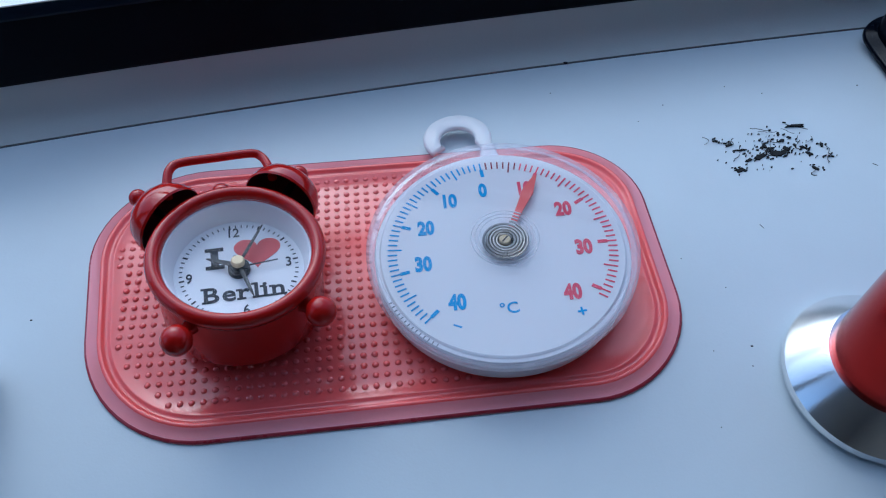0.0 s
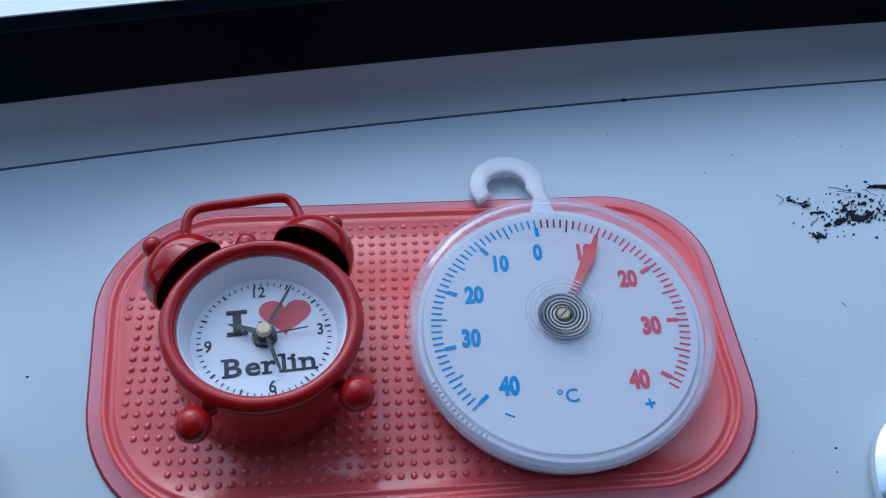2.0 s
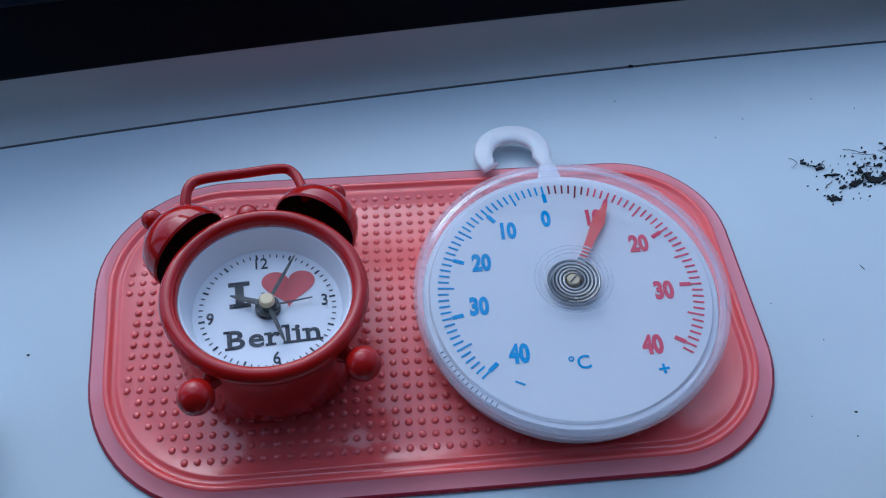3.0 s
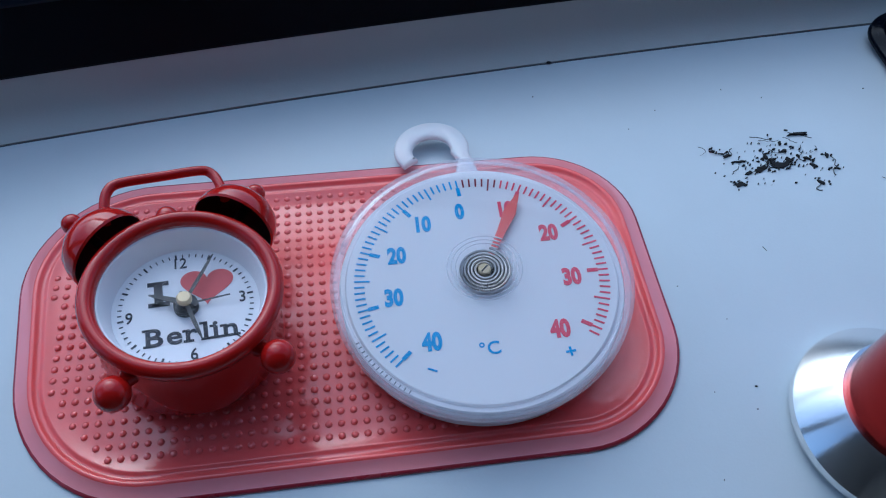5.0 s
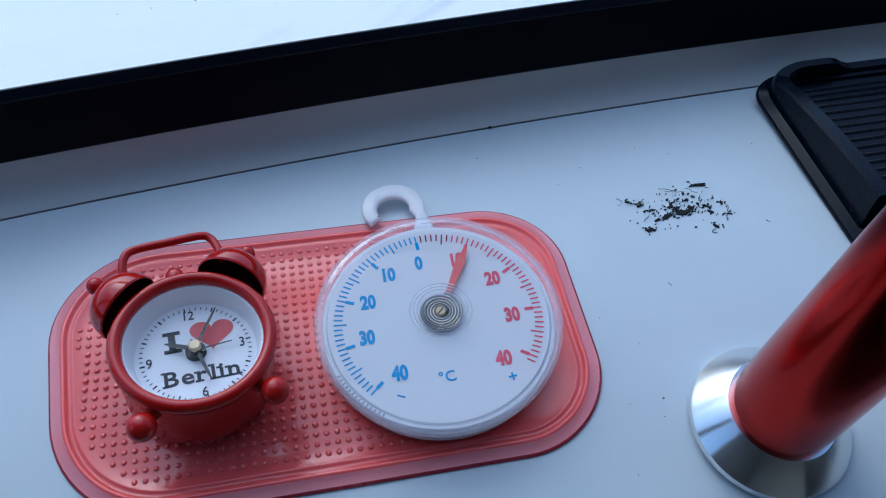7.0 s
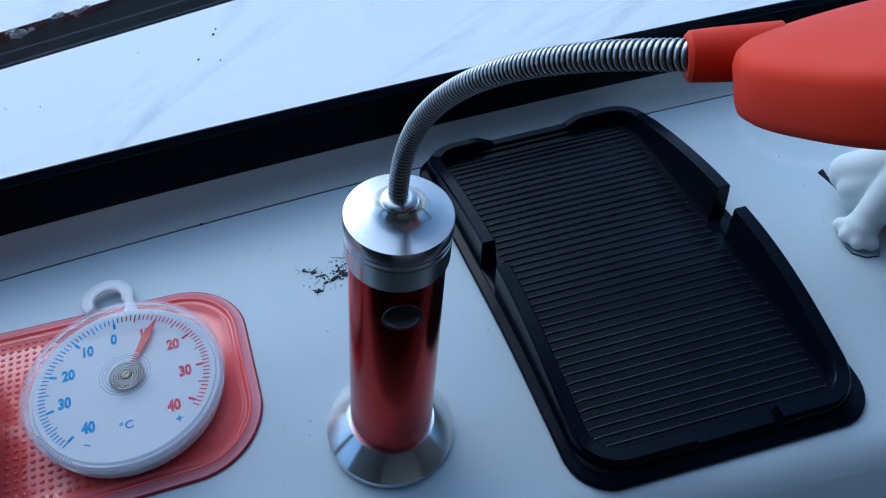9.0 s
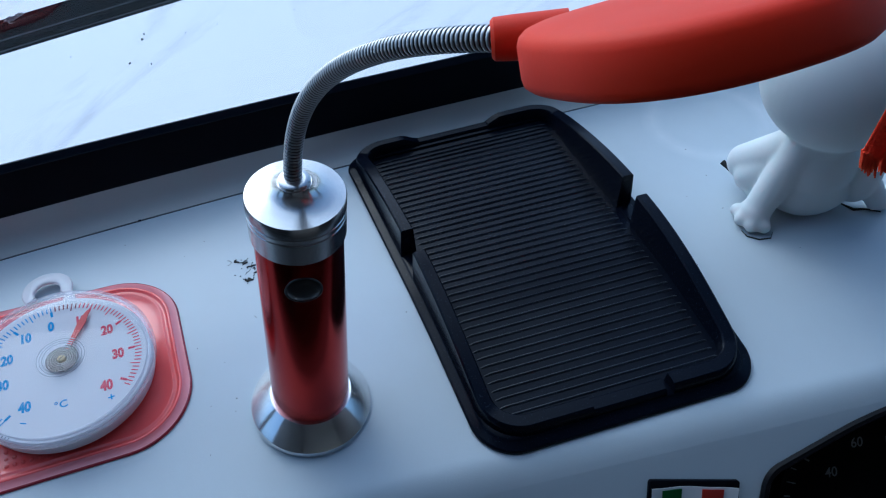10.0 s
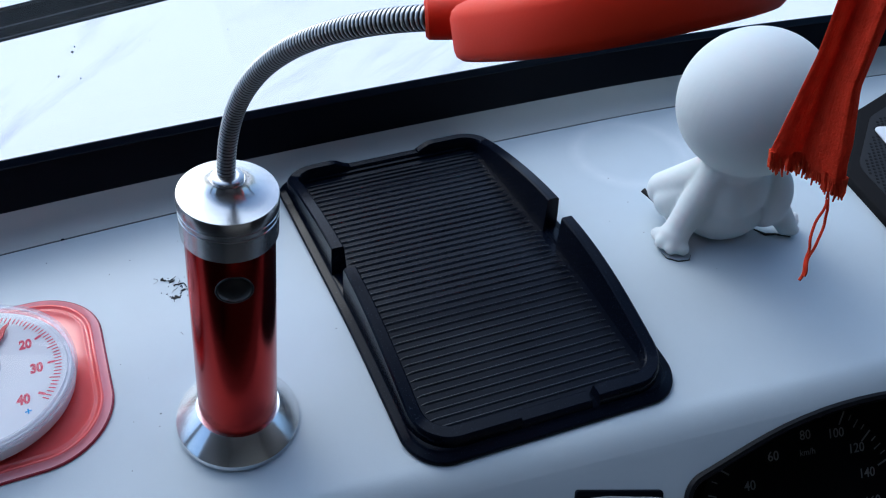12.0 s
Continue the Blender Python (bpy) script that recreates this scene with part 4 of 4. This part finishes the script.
    part("lamp_lens", slab(inset(ol, 8), -5.45, -5.0, 0.2), M_WHITE, head, "white light panel underneath", m=hm)
    part("socket", lathe([(3.3, 0), (3.9, 0.6), (4.1, 4), (4.4, 14)], 32), M_LAMP, head, m=inv @ T((143.2, -93.5, 177.2)) @ RX(-15) @ RZ(-14) @ RY(90))


build_torch()


# ---- black silicone phone tray ----
PAD_W, PAD_L = 117.0, 186.0


def pad_point(u, v, h):
    a, b = u / PAD_W, v / PAD_L
    x = 151.5 + 113 * a - 24.0 * b + 2.5 * a * b
    y = -66.5 + 7 * a + 182 * b + 6 * a * b
    # the far end curls up against the ledge
    yb = seam_y(x) - 17
    e = y - yb
    if e <= 0:
        return (x, y, dash_z(y) + h)
    return (x, yb + 0.66 * e - 0.06 * h, 0.10 * e + h)


def build_pad():
    o = thing("phone_tray", "black silicone phone tray with raised tabs and ribbed floor", "phone holder")

    def put(name, bm, label="", sharp=35, material=M_PAD):
        for w in bm.verts:
            w.co = pad_point(*w.co)
        return part(name, bm, material, o, label, sharp=sharp)

    ol = rounded(rect(PAD_W, PAD_L, PAD_W / 2, PAD_L / 2), 16, 10)
    bm = bmesh.new()
    dense_ol = []
    for i in range(len(ol)):
        p, q = ol[i], ol[(i + 1) % len(ol)]
        n = max(1, int((q - p).length / 4))
        dense_ol += [p + (q - p) * (k / n) for k in range(n)]
    lv = [(13.0, 0.1), (6.0, 0.1), (0.3, 0.0), (0.0, 0.8), (0.2, 1.8), (0.8, 2.2), (3.4, 2.3), (4.0, 2.8), (4.6, 3.2), (9.6, 3.0), (10.0, 2.2), (10.2, 0.8)]
    bridge(bm, [[(p.x, p.y, z) for p in inset(dense_ol, d)] for d, z in lv])
    put("base", bm, sharp=50)
    bm = bmesh.new()
    loops = []
    for k in range(61):
        v = 9.6 + (PAD_L - 19.2) * k / 60
        loops.append([(9.6, v, 0.6), (PAD_W - 9.6, v, 0.6), (PAD_W - 9.6, v, 1.9), (57, v, 1.9), (9.6, v, 1.9)])
    bridge(bm, loops, True, True, True)
    put("floor_panel", bm, sharp=40)
    # walls: pieces of one rounded rectangle, each rising and falling along its way
    cen = rounded(rect(PAD_W - 15, PAD_L - 12.5, PAD_W / 2, PAD_L / 2 + 1.75), 13, 12)
    dense = []
    for i in range(len(cen)):
        a, b = cen[i], cen[(i + 1) % len(cen)]
        n = max(1, int((b - a).length / 3))
        dense += [a + (b - a) * (k / n) for k in range(n)]
    total = len(dense)

    def nearest(u, v):
        return min(range(total), key=lambda i: (dense[i] - Vector((u, v))).length)

    def wall(name, p, q, height, label=""):
        i0, i1 = nearest(*p), nearest(*q)
        if i1 < i0:
            i1 += total
        idx = [i % total for i in range(i0, i1 + 1)]
        pts = [dense[i] for i in idx]
        loops = []
        for k, c in enumerate(pts):
            t = (dense[(idx[k] + 1) % total] - dense[idx[k] - 1]).normalized()
            nrm = Vector((-t.y, t.x))
            h = height(k / (len(pts) - 1), c)
            prof = [(-3.6, 2.6), (-3.4, h * 0.5 + 1.6), (-3.0, h - 0.7), (-2.3, h), (2.0, h), (2.6, h - 0.6), (3.0, h * 0.5 + 1.2), (3.5, 1.9)]
            loops.append([(c.x + nrm.x * d, c.y + nrm.y * d, z) for d, z in prof])
        bm = bmesh.new()
        bridge(bm, loops, True, True, True)
        put(name, bm, label, sharp=30)

    sm = lambda t: t * t * (3 - 2 * t)
    lo_u, hi_u = 8, PAD_W - 8
    lo_v, hi_v = 8, PAD_L - 4.5

    def tall(c, v_gap):
        return max(0.0, 1 - (abs(c.y - v_gap) / 72.0) ** 1.7)

    def ramp(d):
        return sm(min(max(d / 9.0, 0.0), 1.0))

    # front right: from the front notch round to the gap of the right side
    wall("tab", (77, lo_v), (hi_u, 87), lambda t, c: 8.0 + 10.5 * tall(c, 87))
    wall("tab", (hi_u, 99), (74, hi_v), lambda t, c: 4.6 + (3.9 + 11.5 * tall(c, 99)) * ramp(c.x - 73))
    wall("tab", (38, hi_v), (lo_u, 103), lambda t, c: 4.6 + (3.9 + 9.0 * tall(c, 103)) * ramp(39 - c.x))
    wall("tab", (lo_u, 87), (44, lo_v), lambda t, c: 8.0 + 10.5 * tall(c, 87))
    wall("low_edge", (77, hi_v), (35, hi_v), lambda t, c: 4.5)
    wall("low_edge", (45, lo_v), (76, lo_v), lambda t, c: 6.0)
    # ribs across the floor, paler than the pad to paint their crest highlights
    n_rib = 43
    for k in range(n_rib):
        v = 15 + k * (PAD_L - 30) / (n_rib - 1)
        bm = bmesh.new()
        loops = []
        for u in (13.2, 15.6, 57, PAD_W - 15.6, PAD_W - 13.2):
            e = 0.0 if u in (13.2, PAD_W - 13.2) else 1.0
            loops.append([(u, v - 0.62, 1.7), (u, v - 0.24, 1.9 + 0.66 * e), (u, v, 1.9 + 0.8 * e), (u, v + 0.24, 1.9 + 0.66 * e), (u, v + 0.62, 1.7)])
        bridge(bm, loops, True, True, True)
        put("rib", bm, sharp=60, material=M_RIB)


build_pad()


# ---- white seated figurine ----
def build_figurine():
    bms = [ball(32.2, 48, 32, 1.0, 0.98, 0.98, (324.5, 23.5, 67.8))]
    blob = lambda c, r: bms.append(ball(1.0, 24, 16, r[0], r[1], r[2], c))

    def limb(a, b, r0, r1, n=7):
        for k in range(n):
            t = k / (n - 1)
            p = Vector(a).lerp(Vector(b), t)
            r = r0 + (r1 - r0) * t
            blob(p, (r, r, r))

    blob((325, 24, 14), (21, 17, 17))                # seat
    blob((324, 21, 26), (18, 15, 17))                # belly
    blob((322, 20, 40), (13, 12, 12))                # chest
    blob((343, 18, 20), (10.5, 12, 17))
    limb((313.5, 20, 36), (300, 18, 10), 8.2, 6.6, 9)      # bent leg
    blob((297.5, 17, 6.5), (6.6, 7.2, 6.0))
    for x, y in ((292.8, 23.2), (291.6, 17.2), (293.8, 12.0), (298.6, 10.2)):
        limb((297, 16.5, 5.0), (x, y, 3.4), 3.6, 3.1, 4)
        blob((x - 0.3, y - 0.3, 3.4), (3.3, 3.3, 3.2))
    limb((312, 27, 30), (304.5, 42.0, 13.5), 9.0, 8.4, 8)  # arm behind it, with its round end
    limb((310, 27, 22), (303, 34.0, 12), 8.0, 7.4, 6)
    blob((308, 30, 9), (9, 9, 8.5))
    limb((347, 17, 14), (354, 12.5, 5.5), 7.4, 4.8)        # the other leg and its foot
    limb((354, 12.5, 4.5), (359, 13.5, 4.2), 3.8, 3.0, 4)
    limb((352, 10.5, 4.0), (357, 9.0, 3.2), 3.4, 2.6, 4)
    blob((360.4, 15.2, 5.2), (2.3, 2.2, 3.2))
    o = part("figurine", join(*bms), M_FIG)
    md = o.modifiers.new("skin", "REMESH")
    md.mode, md.voxel_size, md.use_smooth_shade = "VOXEL", 0.0011, True
    ms = o.modifiers.new("soften", "SMOOTH")
    ms.factor, ms.iterations = 0.5, 5
    tagged(o, "matt white seated figurine with a large plain round head", "figurine")


build_figurine()


# ---- red scarf with fringe, hanging in front of the figurine ----
def build_scarf():
    o = thing("hanging_scarf", "small red knitted scarf with a frayed fringe hanging on a cord", "scarf")
    a, b = Vector((238.3, -88.0, 0)), Vector((252.3, -101.5, 0))
    nrm = Vector((b - a)).cross(Vector((0, 0, 1))).normalized()
    cols, zs = 120, [129 + i * 2.5 for i in range(79)]
    bm = bmesh.new()
    front, back = [], []
    for z in zs:
        up = (z - 129) / 195
        t0, t1 = 0.136 * min(1, up * 7.0), 1.0 - 0.26 * min(1, up * 9.0)
        f, g = [], []
        for k in range(cols + 1):
            t = k / cols
            p = a.lerp(b, t0 + (t1 - t0) * t)
            fold = 2.6 * math.sin(t * 7.5 + z * 0.012) + 0.55 * math.sin(t * 17 + z * 0.035) + 0.12 * noise.noise(Vector((t * 26, z * 0.05, 0))) + 0.16 * noise.noise(Vector((t * 44 + 1.5 * math.sin(z * 0.05), z * 0.22, 7.0))) + 0.10 * noise.noise(Vector((t * 90, z * 0.6, 3.0)))
            base = p + nrm * fold + Vector((0.05, 0.02, 0)) * (z - 129)
            zz = z - (3.0 * t if z < 135 else 0)
            f.append(bm.verts.new(base + Vector((0, 0, zz)) + nrm * 0.7))
            g.append(bm.verts.new(base + Vector((0, 0, zz)) - nrm * 0.7))
        front.append(f)
        back.append(g)
    for i in range(len(zs) - 1):
        for k in range(cols):
            bm.faces.new((front[i][k], front[i][k + 1], front[i + 1][k + 1], front[i + 1][k]))
            bm.faces.new((back[i][k + 1], back[i][k], back[i + 1][k], back[i + 1][k + 1]))
        bm.faces.new((front[i][0], front[i + 1][0], back[i + 1][0], back[i][0]))
        bm.faces.new((front[i][cols], back[i][cols], back[i + 1][cols], front[i + 1][cols]))
    for k in range(cols):
        bm.faces.new((front[0][k], back[0][k], back[0][k + 1], front[0][k + 1]))
        bm.faces.new((front[-1][k], front[-1][k + 1], back[-1][k + 1], back[-1][k]))
    part("cloth", bm, M_SCARF, o, sharp=80)
    rnd = random.Random(7)
    for k in range(90):
        t = k / 89
        p = a.lerp(b, t) + nrm * (2.6 * math.sin(t * 7.5 + 1.49) + rnd.uniform(-0.6, 0.6))
        l = 4.5 + 2.5 * rnd.random()
        z0 = 130.5 - 3 * t
        q = [p + Vector((rnd.uniform(-0.3, 0.3) * s + 0.6 * s, rnd.uniform(-0.3, 0.3) * s - 0.8 * s, z0 - l * s)) for s in (0, 0.35, 0.7, 1.0)]
        part("fringe", tube(q, [0.4, 0.38, 0.34, 0.22], 5), M_SCARF, o)
    for s in (0, 1):
        q = []
        for k in range(26):
            t = k / 25
            wide = (0.3 + 1.3 * math.sin(math.pi * min(1, t * 1.35)) ** 2) * (1 - 2 * s)
            q.append((248.5 - 6.5 * t + wide + 0.25 * math.sin(t * 21 + s), -102 - 7.5 * t + 0.3 * math.cos(t * 17 + s), 121 - (18 + 1.5 * s) * t))
        part("loose_thread", tube(q, 0.42, 6), M_SCARF, o)
    part("cord", tube([(256.6, -92.0, 321), (256.6, -92.0, 762)], 0.8, 8), M_SCARF, o)


build_scarf()


# ---- flag badge on the sloping face ----
def build_flag():
    o = thing("flag_badge", "small green, white and red striped badge on dark backing", "badge", SLOPE @ T((223.9, -14.5, 0)) @ RZ(-13.4))
    part("backing", slab(rounded(rect(35.6, 20.0, 0, 0), 1.2, 4), -0.4, 1.6, 0.4), M_RUBBER, o, "dark foam backing")

    def sheet(x0, x1, z, mt, name, label="", y0=-9.6, y1=8.0):
        """A thin sheet, curled up at its ends and a little skewed."""
        bm = bmesh.new()
        n = 14
        loops = []
        for i in range(n + 1):
            x = x0 + (x1 - x0) * i / n
            zz = z + 2.2 * (x / 17) ** 2 + 0.5 * math.sin(x * 0.35)
            up = 0.5 * (x / 17) ** 2
            sk = lambda y: x + 0.05 * y * (x / 17)
            loops.append([(sk(y0), y0 + up, zz), (sk(y1), y1 - 0.4 * up, zz + 0.5), (sk(y1), y1 - 0.4 * up, zz + 0.85), (sk(y0), y0 + up, zz + 0.35)])
        bridge(bm, loops, True, True, True)
        part(name, bm, mt, o, label, sharp=50)

    sheet(-17.6, 15.8, 1.7, M_PLATE, "plate", "curled white plate")
    sheet(-13.6, -5.4, 2.1, M_GREEN, "stripe", "green stripe", -9.0, 7.2)
    sheet(2.2, 10.4, 2.1, M_FLAGRED, "stripe", "red stripe", -9.0, 7.2)


build_flag()


# ---- instrument cluster ----
def build_cluster():
    o = thing("instrument_cluster", "dark instrument cluster with a speedometer behind a black rim", "speedometer", SLOPE @ CLUSTER)
    ol = cluster_outline()
    part("rim", hoop(ol, [(5.6, -30), (3.0, -30), (2.7, 0.2), (0.0, 0.3), (-0.3, 1.2), (0.6, 2.4), (2.2, 2.6), (3.6, 0.6)]), M_BLACK, o, sharp=40)
    part("face", slab(inset(ol, 4.0), -33, -30.1, 0.3, 1), M_GAUGE, o)
    cx, cy, z = -12.6, 31.5, -27.9
    d = part("speedometer_dial", lathe([(51, -30.1), (51, -28.4), (50, -28.0)], 96), M_GAUGE, o, m=T((cx, cy, 0)))
    turns = (194, 170, 142, 111, 80, 56, 37, 18, -3)
    outs = (39, 34.5, 31, 31, 35, 38.5, 38.5, 36, 35)
    for k in range(0, 33):
        v = k * 5
        a = float(np.interp(v, range(0, 161, 20), turns))
        l = 6.5 if v % 20 == 0 else (4.2 if v % 10 == 0 else 2.8)
        part("speed_mark", bar(0.75 if v % 20 == 0 else 0.5, l, 0.12), M_GINK, d, m=T((cx, cy, z)) @ RZ(a - 90) @ T((0, 49 - l / 2, 0)))
    for v, deg, r in zip(range(0, 161, 20), turns, outs):
        a = radians(deg)
        part("speed_numeral", lettering(str(v), 6.0, 0.1, 0.05, widen=0.95), M_GINK, d, m=T((cx + r * math.cos(a), cy + r * math.sin(a), z)) @ RZ(-4))
    part("unit_sign", lettering("km/h", 4.0, 0.1, 0.02), M_GINK, d, m=T((cx + 6, cy + 27, z)) @ RZ(-4))
    bm = bmesh.new()
    ol = [(-0.9, -8), (0.9, -8), (0.3, 40), (-0.3, 40)]
    bridge(bm, [[(x, y, 0) for x, y in ol], [(x, y, 0.6) for x, y in ol]], True, True, True)
    part("needle", bm, M_DIMRED, o, "dark red needle", m=T((cx, cy, -26.2)) @ RZ(196 - 90))
    part("hub", lathe([(5, -28), (5, -25.4), (4, -24.8)], 32), M_GAUGE, o, m=T((cx, cy, 0)))


build_cluster()


# ---- small things at the edges ----
def build_edge_things():
    o = thing("speaker_grille", "black plastic speaker grille with rows of small holes on the dashboard", "speaker grille")
    ol = rounded([(401, -30), (540, -30), (540, 114), (500, 112), (454, 92), (411, 48)], [14, 12, 12, 24, 30, 34], 10)
    part("frame", slab(ol, -0.8, 5.0, 1.4, 3), M_MESH, o)
    inn = inset(ol, 9)
    part("mesh_panel", slab(inn, 4.6, 5.6, 0.4, 2), M_GRILLE, o, "dark grey perforated panel")
    bms = []
    for i in range(40):
        for j in range(40):
            x, y = 411 + i * 2.9 + (j % 2) * 1.45, -18 + j * 2.6
            if all(((inn[k].x - inn[k - 1].x) * (y - inn[k - 1].y) - (inn[k].y - inn[k - 1].y) * (x - inn[k - 1].x)) > 3 for k in range(len(inn)) if (inn[k] - inn[k - 1]).length > 0.01):
                b = lathe([(0.85, 5.3), (0.85, 5.75)], 6)
                b.transform(T((x, y, 0)))
                bms.append(b)
    if bms:
        q = part("holes", join(*bms), M_GAUGE, o)
        q["kind"] = "stuff"
    c = thing("white_card", "small white plastic card lying on the black speaker grille", "card")
    part("sheet", slab(rounded(rect(50, 44), 4, 5), 0, 0.9, 0.3, 2), M_WHITE, c, m=T((470.8, 46.3, 5.9)) @ RZ(-13.2))
    p = thing("white_case", "white plastic case with rounded edges lying on the dashboard", "case")
    part("shell", slab(rounded([(-208, -78), (-122, -78), (-119.5, -21), (-208, -21)], 5, 5), -11.5, 14, 3.0, 4), M_WHITE, p)
    part("seam_line", slab(rounded([(-208.2, -78.2), (-121.8, -78.2), (-119.3, -20.8), (-208.2, -20.8)], 5, 5), 5, 5.6, 0.1, 1), M_LEDGE, p)


build_edge_things()


# ---- wiper outside the glass ----
def build_wiper():
    o = thing("windscreen_wiper", "dark wiper blade and arm with bits of ice, outside the windscreen", "wiper")
    a, b = Vector((-110, 84.5, 81.5)), Vector((420, 106.5, 161.0))
    d = (b - a).normalized()
    rot = Matrix((d, Vector((-d.y, d.x, 0)).normalized(), d.cross(Vector((-d.y, d.x, 0)).normalized()))).transposed().to_4x4()
    m = T(a) @ rot
    L = (b - a).length
    bm = bmesh.new()
    prof = [(-4, -4.6), (4.5, -4.6), (5.0, -1.0), (3.0, 1.5), (2.0, 4.5), (-1.5, 4.8), (-3.4, 1.5), (-4.4, -1.0)]
    bridge(bm, [[(x, y, z) for y, z in prof] for x in (0, 2, L)], True, True, True)
    part("blade", bm, M_WIPER, o, m=m, sharp=25)
    bm = bmesh.new()
    prof = [(-2.6, 4.5), (2.0, 4.5), (1.6, 5.6), (-2.0, 5.6)]
    bridge(bm, [[(x, y, z) for y, z in prof] for x in (6, L)], True, True, True)
    part("spine", bm, M_WIPER, o, m=m)
    # two thin pale tubes draw the blade's highlight lines
    for y, z in ((-3.9, 0.6), (-4.3, -3.2)):
        part("ridge", tube([(3, y, z), (L, y, z)], 0.28, 6), M_EDGELIGHT, o, "grey highlight line along the blade", m=m)
    arm = smooth_path([(-170, 82, 60), (-105, 88, 89), (-45, 97, 113), (60, 111, 158), (200, 130, 222)], 6)
    part("arm", tube(arm, 6.5, 8, True, 0.45), M_WIPER, o, sharp=25)
    # added sleeve: its brown stands for the mat mirrored in the glass
    part("arm_reflection", tube(arm[:10], 6.9, 8, True, 0.47), M_ARMTINT, o, "brown sleeve painting the reflection of the red mat", sharp=25)
    rnd = random.Random(3)
    for k in range(30):
        x = 3 + rnd.random() ** 1.5 * 130
        bm = bmesh.new()
        bmesh.ops.create_icosphere(bm, subdivisions=3, radius=1.0)
        for v in bm.verts:
            v.co *= 1 + 0.7 * noise.noise(v.co * 2.2 + Vector((k * 3.1, 0, 0)))
        s = (0.6 + 1.2 * rnd.random()) * (1.5 if x < 22 else 0.9)
        bm.transform(m @ T((x, rnd.uniform(-3, 1), 5.4)) @ Matrix.Diagonal((s * 1.6, s, s * 0.9, 1)))
        part("ice_lump", bm, M_ICE, o, "grey lump of ice")


build_wiper()


def build_glass_dirt():
    """Small dark specks and thin smears of grit on the windscreen."""
    rnd = random.Random(31)
    bms = []
    for k in range(28):
        x, z = rnd.uniform(-160, 360), rnd.uniform(46, 150)
        if k > 10:
            x = rnd.uniform(-90, 130)
            z = 64 + (x + 84) * 0.123 + rnd.gauss(0, 4)
        l, w = 0.12 + 0.5 * rnd.random() ** 2, 0.10 + 0.2 * rnd.random()
        if k < 3:
            x, z = ((56, 88.5), (48, 76.5), (57.5, 91))[k]
            l, w = 0.8 - 0.15 * k, 0.55 - 0.1 * k
        n = 7
        ol = [(l * (0.5 + 0.6 * rnd.random()) * math.cos(6.283 * i / n), w * (0.5 + 0.6 * rnd.random()) * math.sin(6.283 * i / n)) for i in range(n)]
        bm = bmesh.new()
        bridge(bm, [[(p, 0.0, q) for p, q in ol], [(p, 0.2, q) for p, q in ol]], True, True, True)
        bm.transform(T((x, seam_y(x) + 28.4 - (z - 24) * 0.5, z)) @ RY(rnd.uniform(0, 180)))
        bms.append(bm)
    tagged(part("glass_dirt", join(*bms), M_GRIT), "small dark specks of grit on the windscreen", "dirt", kind="stuff")


build_glass_dirt()
